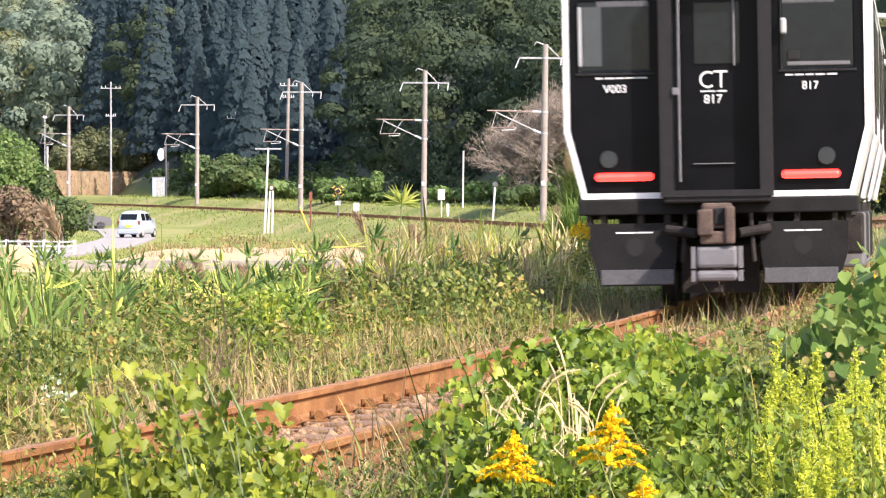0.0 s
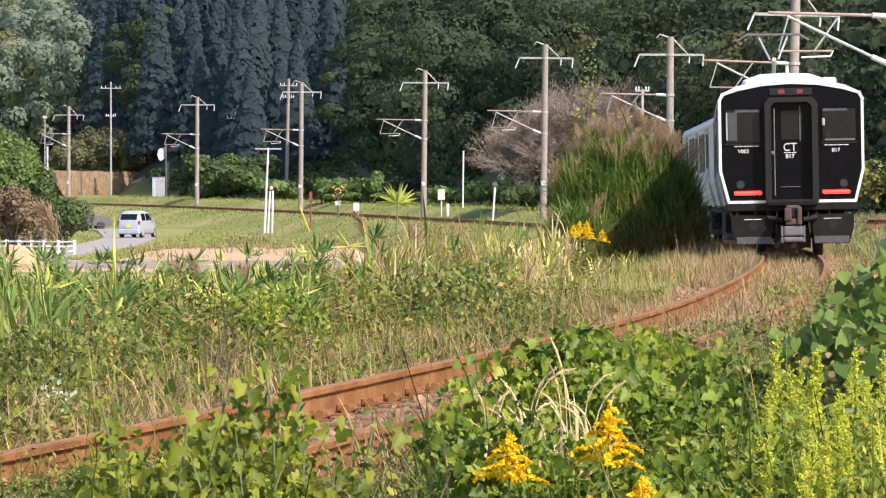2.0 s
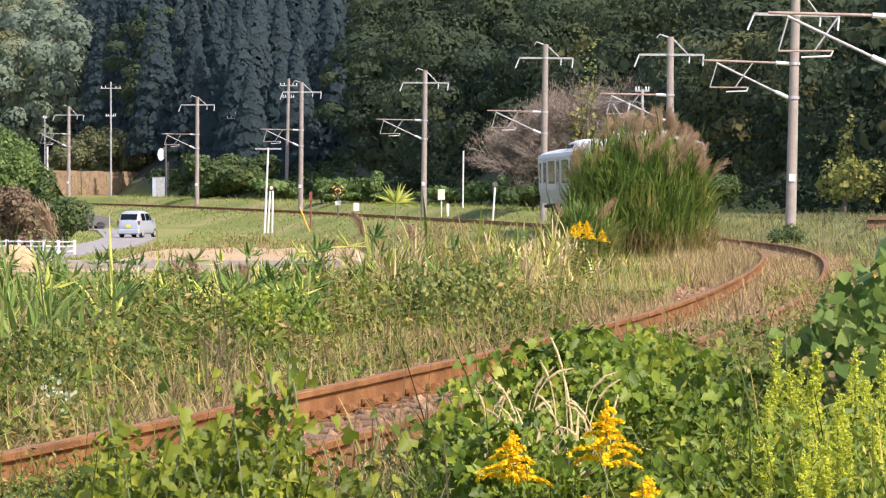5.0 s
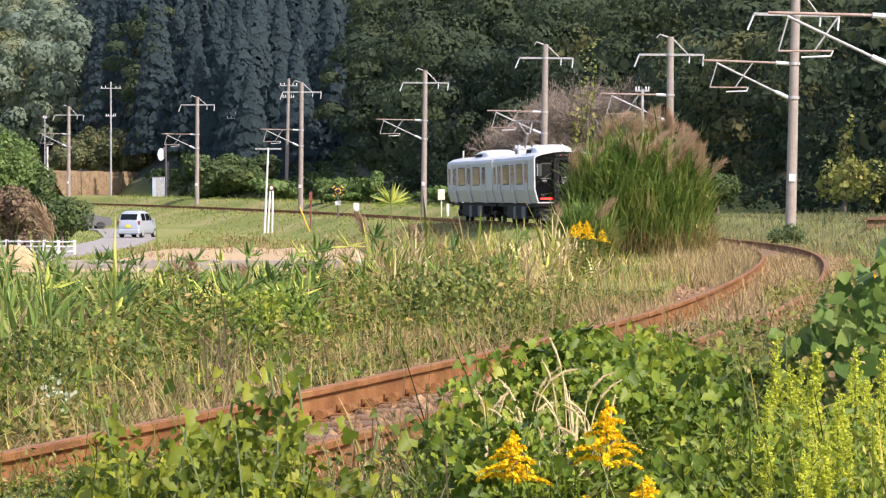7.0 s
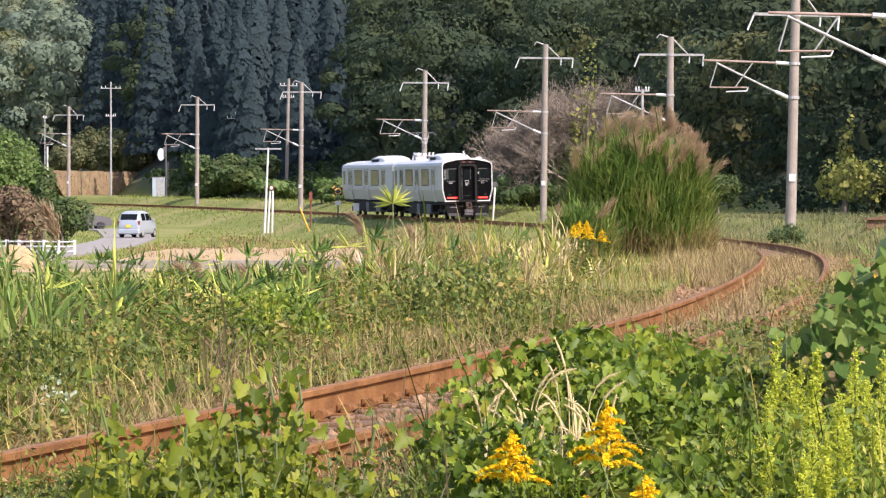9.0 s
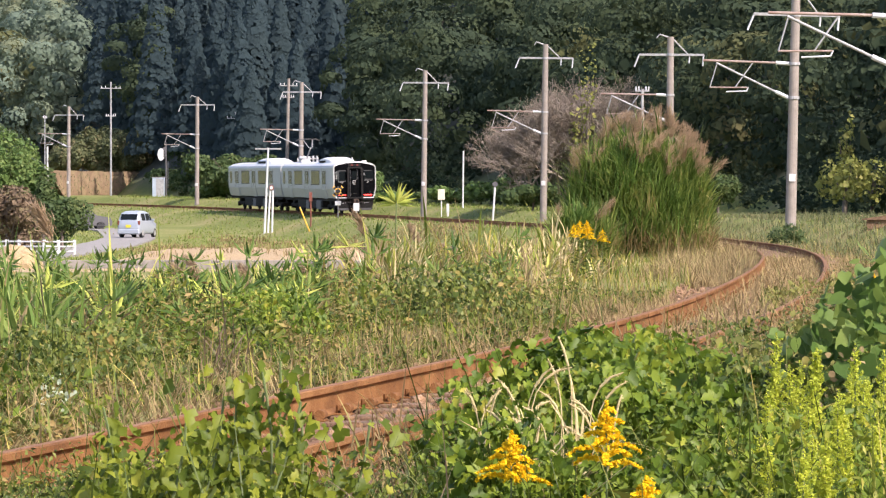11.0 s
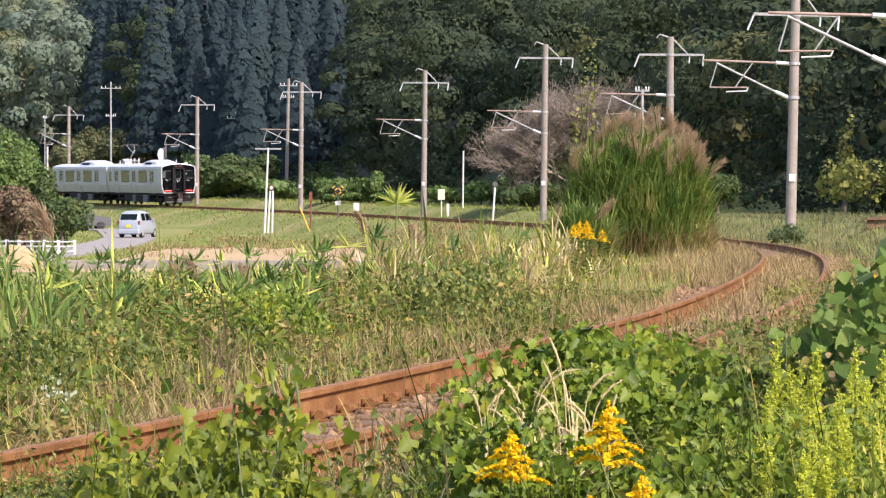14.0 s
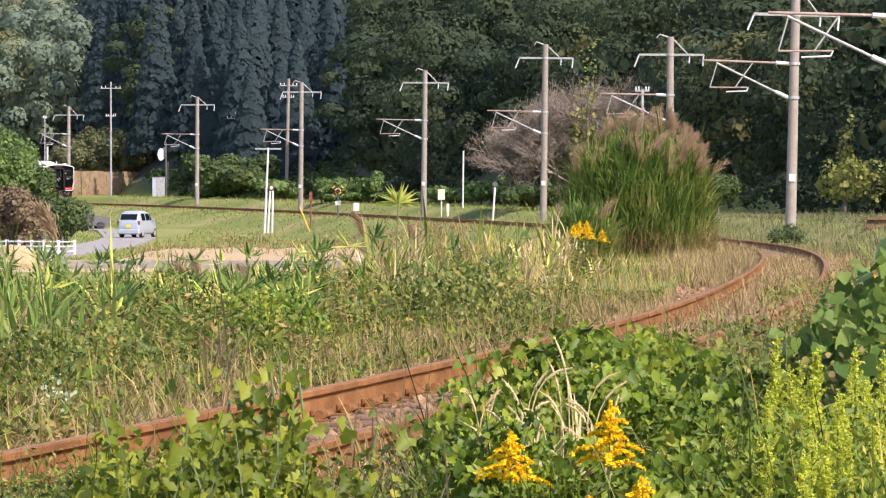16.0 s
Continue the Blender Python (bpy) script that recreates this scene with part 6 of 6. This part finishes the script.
def build_vines():
    vine_mound("vines", "bright green lobed vine leaves in front of the rail", -0.78, 12.6, 0.38, 1.2, 0.58, 2300, 0.043, L_SHOOT, LOBED, 26, 0.13)
    vine_mound("vines", "low bright green vine leaves in front of the rail", -0.48, 12.0, 0.24, 0.8, 0.42, 900, 0.040, L_SHOOT, LOBED, 12, 0.11)
    for i in range(9):
        vine_shoot(-1.04 + 0.075 * i, 12.1 + 0.5 * rng.random(), 0.72 - 0.035 * abs(i - 4) + rng.uniform(-0.06, 0.04), 55, 0.040, rng.uniform(-12, 26), -6 - 1.5 * i, "leafy yellow-green vine shoot rising from a mound")
    vine_mound("vines", "dense green vine leaves over weeds beside the track", 0.55, 15.6, 0.58, 2.4, 0.76, 7600, 0.040, L_VINE, LOBED, 46, 0.15)
    vine_mound("vines", "dense green vine leaves over weeds beside the track", 0.95, 19.0, 0.58, 2.4, 0.66, 4800, 0.044, L_VINE, LOBED, 34, 0.15)
    vine_mound("vines", "green vine leaves among goldenrod", 0.72, 12.8, 0.70, 1.2, 0.50, 4200, 0.036, L_VINE, LOBED, 40, 0.12)
    vine_mound("vines", "green vine leaves round dry stalks", 0.27, 12.45, 0.34, 0.25, 0.56, 2000, 0.036, L_VINE, LOBED, 18, 0.11)
    vine_mound("weeds", "dark green bushy weeds beside the rails", 0.05, 38.0, 0.95, 3.0, 0.66, 4200, 0.056, L_WEED, LEAF5, 30, 0.17)
    vine_mound("weeds", "dark green bushy weeds beside the rails", -2.35, 26.0, 0.55, 2.6, 0.50, 3400, 0.044, L_WEED, LEAF5, 26, 0.14)
    vine_mound("weeds", "dark leafy weeds beside the outer rail", 2.35, 29.0, 0.75, 5.0, 0.34, 3600, 0.044, L_WEED, LEAF5, 40, 0.11)
    vine_mound("weeds", "olive leafy weeds beside the outer rail", 4.3, 44.0, 0.9, 7.0, 0.36, 3000, 0.060, L_OLIVE, LEAF5, 40, 0.13)
    vine_mound("silvery_plant", "small plant with pale silvery leaves among weeds", -2.08, 21.8, 0.12, 0.25, 0.34, 80, 0.024, L_SILVER, LEAF, 6, 0.06)
    vine_mound("weeds", "fresh green bushy weeds beside the rails", -1.5, 33.0, 0.6, 2.4, 0.52, 2600, 0.050, L_VINE, LEAF5, 20, 0.14)
    vine_mound("weeds", "green and brown leafy weeds beside the track", 1.75, 17.5, 0.75, 3.2, 0.60, 5600, 0.038, L_WEED, LEAF, 40)
    vine_mound("weeds", "yellow-green leafy weeds", 1.35, 13.2, 0.6, 1.8, 0.50, 3800, 0.036, L_BLADE, LANCE, 40)
    vine_mound("weeds", "dark green leafy weeds among goldenrod", 1.35, 13.6, 0.65, 2.0, 0.54, 5200, 0.036, L_VINE, LANCE, 44)
    vine_mound("broad_vines", "large rounded vine leaves climbing over a post", 1.86, 17.2, 0.42, 0.7, 1.03, 760, 0.078, L_KUDZU, ROUND, 26, 0.17)
    vine_mound("dead_leaves", "tan dead leaves hanging under the vines", 1.60, 16.0, 0.11, 0.2, 0.66, 50, 0.034, L_DRY, LEAF, 5, 0.07)
    vine_mound("olive_shrub", "low shrub with drooping olive-brown leaves", 1.62, 19.0, 0.5, 1.0, 0.74, 2000, 0.044, L_OLIVE, LEAF, 18)
    vine_mound("weeds", "small dull weeds at the foot of the rail", -1.35, 14.2, 0.55, 2.0, 0.32, 2600, 0.032, L_WEED, LANCE, 26, 0.09)
    vine_mound("weeds", "small dark weeds in front of the rail", -1.38, 12.6, 0.36, 0.8, 0.36, 2200, 0.030, L_WEED, LANCE, 16, 0.10)
    vine_mound("weeds", "dark fine weeds at the foot of the rail", -0.15, 14.5, 0.4, 1.6, 0.28, 1500, 0.032, L_WEED, LANCE, 18, 0.09)


def goldenrod(x, y, top, panicle, mat, label, dense=1.0, wide=0.62):
    """Upright stem, narrow leaves and a cone of arching flower sprays."""
    z = float(ground_z(x, y))
    t = empty("goldenrod", Matrix.Translation((x, y, z)))
    tagged(t, label, "flower", "goldenrods")
    hh = top - z
    part("stem", tb((0, 0, -0.03), (0, 0, hh - 0.01), 0.006, 0.002, 6), M_STEM, t)
    h = Heap()
    n = int(46 * hh)
    zz = rng.uniform(0.03, max(0.06, hh - panicle - 0.04), n)
    leaves(h, np.stack([np.zeros(n), np.zeros(n), zz], 1), 0.10, SLIM, 0.35)
    h.object("stem_foliage", L_WEED if mat is L_YELLOW else L_BLADE, t)
    f = Heap()
    full = mat is L_YELLOW
    m = 17 if full else 22
    for i in range(m):
        # flower spikes: dense, tapering, arching out and down from the stem
        u = (i + 0.5) / m * 0.86
        a = i * 2.4 + rng.uniform(-0.3, 0.3)
        base = hh - panicle * (1 - u)
        ln = panicle * wide * (1 - u) ** 0.9 * rng.uniform(0.75, 1.15) + 0.012
        k = int((34 if full else 13) * (1 - u)) + 6
        s_ = np.repeat(np.linspace(0.10, 1, k), 5 if full else 3)
        rise = 0.62 * s_ - 0.66 * s_ ** 2 if full else 1.5 * s_ - 0.4 * s_ ** 2
        q = np.stack([np.cos(a) * ln * s_, np.sin(a) * ln * s_, base + ln * rise], 1)
        q += rng.normal(0, 1, q.shape) * (0.0048 * (1.15 - s_ * 0.8))[:, None]
        leaves(f, q, 0.0095 if full else 0.0085, CLUMP if full else SPRAY, 0.8)
    k = 240 if full else 90
    s_ = rng.random(k)
    q = np.stack([np.zeros(k), np.zeros(k), hh - panicle * 0.42 * (1 - s_)], 1)
    q += rng.normal(0, 1, q.shape) * (0.0085 * (1.1 - s_))[:, None]
    leaves(f, q, 0.0075, CLUMP, 0.8)
    f.object("flower_panicle", mat, t, "bright yellow flower panicle" if mat is L_YELLOW else "yellow-green unopened panicle")
    return t


M_STEM = plain("green_stem", (0.12, 0.16, 0.05), 0.7)


def build_goldenrods():
    full = "goldenrod with a full bright yellow flower head"
    young = "young goldenrod with a yellow-green unopened flower head"
    for x, y, top, pn in ((0.478, 12.0, 0.61, 0.20), (0.20, 12.2, 0.51, 0.16), (0.575, 11.8, 0.405, 0.15), (0.405, 11.6, 0.36, 0.10), (0.72, 12.0, 0.28, 0.12)):
        g_ = goldenrod(x, y, top, pn, L_YELLOW, full)
        SWAYING.append((g_, g_.matrix_basis.copy(), 0.9, 3.1, x * 20))
    for i in range(34):
        y = rng.uniform(11.6, 16.0)
        x = y * (0.066 + 0.041 * rng.random() ** 0.7)
        top = rng.uniform(0.38, 0.62) + 0.10 * (y - 11.6) / 4.4
        goldenrod(x, y, top, rng.uniform(0.16, 0.30), L_YGREEN, young, 0.7, 0.13)
    for x, y, top in ((1.47, 18.0, 0.46), (1.90, 18.2, 0.86), (1.94, 18.5, 0.84), (1.86, 18.0, 0.82), (2.12, 64, 0.85), (2.3, 66, 0.84), (2.0, 63, 0.8), (2.55, 66, 0.7), (2.25, 64, 0.76)):
        goldenrod(x, y, top, 0.10 if y < 30 else 0.22, L_YELLOW, full, 0.7, 0.28 if y < 30 else 0.62)


def dry_stalks(x, y, top, n, label="pale dry grass stalks with nodding seed heads"):
    """Thin straw stalks that curve over into a bristly head, with dead leaves at their foot."""
    z = float(ground_z(x, y))
    t = empty("foxtail_grass", Matrix.Translation((x, y, z)))
    tagged(t, label, "grass")
    for i in range(n):
        a = rng.choice([0.1, 3.0]) + rng.normal(0, 0.5)
        out = Vector((math.cos(a), math.sin(a), 0))
        ln = (top - z) * rng.uniform(0.74, 1.0)
        lean, nod = rng.uniform(0.0, 0.12), rng.uniform(0.2, 1.5)
        p = Vector((rng.normal(0, 0.025), rng.normal(0, 0.06), 0))
        stalk, head, spike = bmesh.new(), bmesh.new(), []
        m = 16
        for j in range(m):
            u = (j + 0.5) / m
            el = lean + nod * max(0.0, (u - 0.72) / 0.28) ** 1.4
            q = p + (out * math.sin(el) + Vector((0, 0, math.cos(el)))) * (ln / m)
            if u < 0.87:
                tube(stalk, p, q, 0.0021, 0.0019, 6)
            else:
                tube(head, p, q, 0.0040, 0.0038 if j < m - 1 else 0.0015, 7)
                spike += [tuple(p.lerp(q, k / 4)) for k in range(4)]
            p = q
        st = part("stalk", stalk, M_PALE, t, "thin straw-yellow stalk")
        part("seed_head", head, M_PALE, st, "pale bristly seed head")
        fuzz = Heap()
        leaves(fuzz, np.repeat(np.array(spike), 9, 0), 0.0085, SLIM, 0.9)
        fuzz.object("bristle", M_PALE, st)
    h = Heap()
    b = np.stack([rng.normal(0, 0.05, 9), rng.normal(0, 0.05, 9), np.full(9, (top - z) * 0.48)], 1)
    blades(h, b, (top - z) * 0.22, 0.014, 0.55)
    h.object("dead_foliage", L_STRAW, t, "pale dead leaf blades")
    SWAYING.append((t, t.matrix_basis.copy(), 1.3, 2.6, x * 11))
    return t


L_STRAW = leafy("straw_stalk", [(0.0, G(0.45, 0.33, 0.16)), (0.6, G(0.66, 0.54, 0.30)), (1.0, G(0.55, 0.52, 0.22))], 0.8)


def build_stalks():
    for x, y, top in ((0.39, 13.0, 0.80), (0.46, 12.9, 0.79), (0.52, 13.0, 0.71), (0.22, 13.0, 0.79), (0.28, 12.9, 0.70), (0.13, 13.1, 0.73)):
        dry_stalks(x, y, top, 4)


def lime_plant(x, y, top, n, ln, label):
    """A stem with a fan of narrow yellow-green leaves."""
    z = float(ground_z(x, y))
    t = empty("bamboo_grass", Matrix.Translation((x, y, z)))
    tagged(t, label, "plant")
    part("stem", tb((0, 0, -0.05), (0, 0, top - z - ln * 0.3), 0.012, 0.008, 6), M_STEM, t)
    h = Heap()
    a = np.linspace(-0.4, math.pi + 0.4, n) + rng.normal(0, 0.1, n)
    d = np.stack([np.cos(a), rng.normal(0, 0.3, n), np.sin(a) * 0.9 + 0.15], 1)
    s_ = np.stack([-np.sin(a), np.zeros(n), np.cos(a)], 1)
    c = np.array([[0, 0, top - z - ln * 0.75]]).repeat(n, 0)
    o = np.stack([np.zeros(n), np.ones(n), np.zeros(n)], 1)
    h.add((SLIM[0] * np.array([0.55, 1, 1]), SLIM[1]), c, s_ * ln, d * ln, o * ln)
    h.object("leaf_fan", L_LIME, t)
    SWAYING.append((t, t.matrix_basis.copy(), 2.2, 2.3, x * 7))
    return t


def build_limes():
    lime_plant(-0.62, 52, 1.33, 15, 0.27, "slender plant with a fan of yellow-green pointed leaves")
    for x, y, top in ((-3.5, 53, 0.62), (-2.0, 50, 0.55), (1.15, 58, 0.62), (-2.9, 36, 0.80), (-2.3, 44, 0.62), (0.9, 60, 0.66), (1.35, 60, 0.52), (-3.9, 50, 0.60), (0.3, 57, 0.50)):
        z = float(ground_z(x, y))
        t = sword_plant(x, y, 14, (top - z) * 0.95, 0.03, "tuft of pale yellow-green pointed leaves", L_LIME, "bamboo_grass")
        SWAYING.append((t, t.matrix_basis.copy(), 1.2, 2.3, x * 7))


def plume(x, y, top, ln, label="feathery pale brown pampas plume on a thin stalk", lean=0.4):
    z = float(ground_z(x, y))
    t = empty("pampas_plume", Matrix.Translation((x, y, z)))
    tagged(t, label, "grass")
    hh = top - z
    part("stalk", tb((0, 0, -0.05), (0, 0, hh - ln * 0.5), 0.008, 0.005, 6), M_STEM, t)
    h = Heap()
    m = 220
    u = rng.random(m)
    q = np.stack([lean * ln * u ** 1.6 * -1, np.zeros(m), hh - ln + ln * u * (1.1 - 0.2 * u)], 1)
    q += rng.normal(0, 1, (m, 3)) * (0.05 * ln + 0.10 * ln * np.sin(math.pi * u))[:, None] * 0.6
    dd = np.stack([-0.5 + rng.normal(0, 0.3, m), rng.normal(0, 0.3, m), 0.8 + rng.normal(0, 0.25, m)], 1)
    dd /= np.linalg.norm(dd, axis=1)[:, None]
    ss = np.cross(dd, np.array([[0.2, 1.0, 0.1]]))
    lf = rng.uniform(0.25, 0.5, (m, 1)) * ln
    h.add(SLIM, q, ss * lf * 0.3, dd * lf, np.cross(ss, dd) * lf)
    h.object("plume", L_PLUME, t)
    SWAYING.append((t, t.matrix_basis.copy(), 1.8, 2.0, x * 5 + y))
    return t


def build_plumes():
    plume(-4.9, 52, 1.08, 0.45)
    plume(-1.05, 55, 0.98, 0.30)
    plume(-0.35, 58, 0.80, 0.26)
    for x, y in zip(rng.uniform(-3.2, 0.9, 12), rng.uniform(46, 62, 12)):
        plume(x, y, rng.uniform(0.25, 0.5), 0.26, "short dry brown seed plume among tall grass")


def pampas_clump(cx, cy, r, top, heads=52, n=9000, gust=-13):
    """Large domed clump of pampas grass with brown plumes on top."""
    z = float(ground_z(cx, cy))
    t = empty("pampas_clump", Matrix.Translation((cx, cy, z)))
    tagged(t, "large clump of tall green pampas grass with brown plumes", "grass clump")
    hh = top - z

    def env(k):
        return hh * (0.42 + 0.58 * np.sqrt(np.clip(1 - k ** 2.2, 0, 1)))
    h, d = Heap(), Heap()
    a = rng.uniform(0, 6.283, n)
    k = np.sqrt(rng.random(n))
    e = env(k) * (1 + 0.10 * wob(k * np.cos(a) * 6, a * 3))
    zz = e * rng.random(n) ** 0.75 * 0.82
    p = np.stack([r * 0.92 * k * np.cos(a), r * 0.85 * k * np.sin(a), zz], 1)
    ln = np.clip(e * 1.04 - zz, 0.18, 0.72)
    for lo, hi in ((0, 0.3), (0.3, 0.5), (0.5, 0.8)):
        q = (ln >= lo) & (ln < hi)
        if q.any():
            blades(h, p[q], (lo + hi) / 2 + 0.10, 0.030, 0.30, 0.28)
    m = n // 9
    a = rng.uniform(0, 6.283, m)
    p = np.stack([r * 0.95 * np.cos(a), r * 0.85 * np.sin(a), rng.random(m) * 0.45], 1)
    blades(d, p, 0.55, 0.02, 0.3)
    h.object("green_foliage", L_PAMPAS, t)
    d.object("dry_foliage", L_DRY, t, "dry straw-coloured outer blades")
    for i in range(heads):
        # one feathery head, nodding with the breeze
        pl = Heap()
        a, k = rng.uniform(0, 6.283), math.sqrt(rng.random()) * 0.93
        e_ = float(env(np.array(k))) * rng.uniform(0.98, 1.07)
        m = 150
        u = rng.random(m)
        ln_ = rng.uniform(0.30, 0.50)
        way = rng.uniform(-0.15, 0.75)
        q = np.stack([r * k * math.cos(a) + (u ** 1.6) * ln_ * way, np.full(m, r * 0.85 * k * math.sin(a)), e_ + (u - 0.35 - 0.25 * abs(way) * u ** 2) * ln_], 1)
        q += rng.normal(0, 1, q.shape) * (0.016 + 0.034 * np.sin(math.pi * u))[:, None]
        dd = np.stack([0.2 + way * u + rng.normal(0, 0.25, m), rng.normal(0, 0.25, m), 0.9 - 0.5 * u * abs(way) + rng.normal(0, 0.2, m)], 1)
        dd /= np.linalg.norm(dd, axis=1)[:, None]
        ss = np.cross(dd, np.array([[0.2, 1.0, 0.1]]))
        lf = rng.uniform(0.10, 0.20, (m, 1))
        pl.add(SLIM, q, ss * lf * 0.16, dd * lf, np.cross(ss, dd) * lf)
        pl.object("plume", L_PLUME, t, "feathery brown plume" if i == 0 else "")
    PASSING.append((t, t.matrix_basis.copy(), gust))
    return t


build_meadow()
build_bank_grass()
build_terrace_grass()
build_verge()
build_left_weeds()
build_reeds()
build_swords()
build_vines()
build_goldenrods()
build_stalks()
build_limes()
build_plumes()
pampas_clump(4.35, 91.5, 1.72, 2.72, 62, 13000)
pampas_clump(3.0, 88.5, 0.75, 0.95, 4, 2200, -9)

# the lane's bushes reach out before the track; the hedge closes above the bank
bush(-20.3, 206, 3.7, 1.15, "tall_bush", "spreading green bush beside the lane", n=6000, size=0.15)
bush(-19.85, 204.5, 2.7, 0.75, "low_bush", "dark green bush beside the lane", L_UNDER, n=3600, size=0.13)
for px, pt in ((-36.4, 8.2), (-35.0, 7.6), (-33.8, 8.4), (-32.6, 7.7), (-31.2, 8.0)):
    bush(px, 416.5, pt, 2.3, "hedge_bush", "dull green hedge bush above the earth bank", L_DULL, 0.25, 4600, z=3.2)

motions()
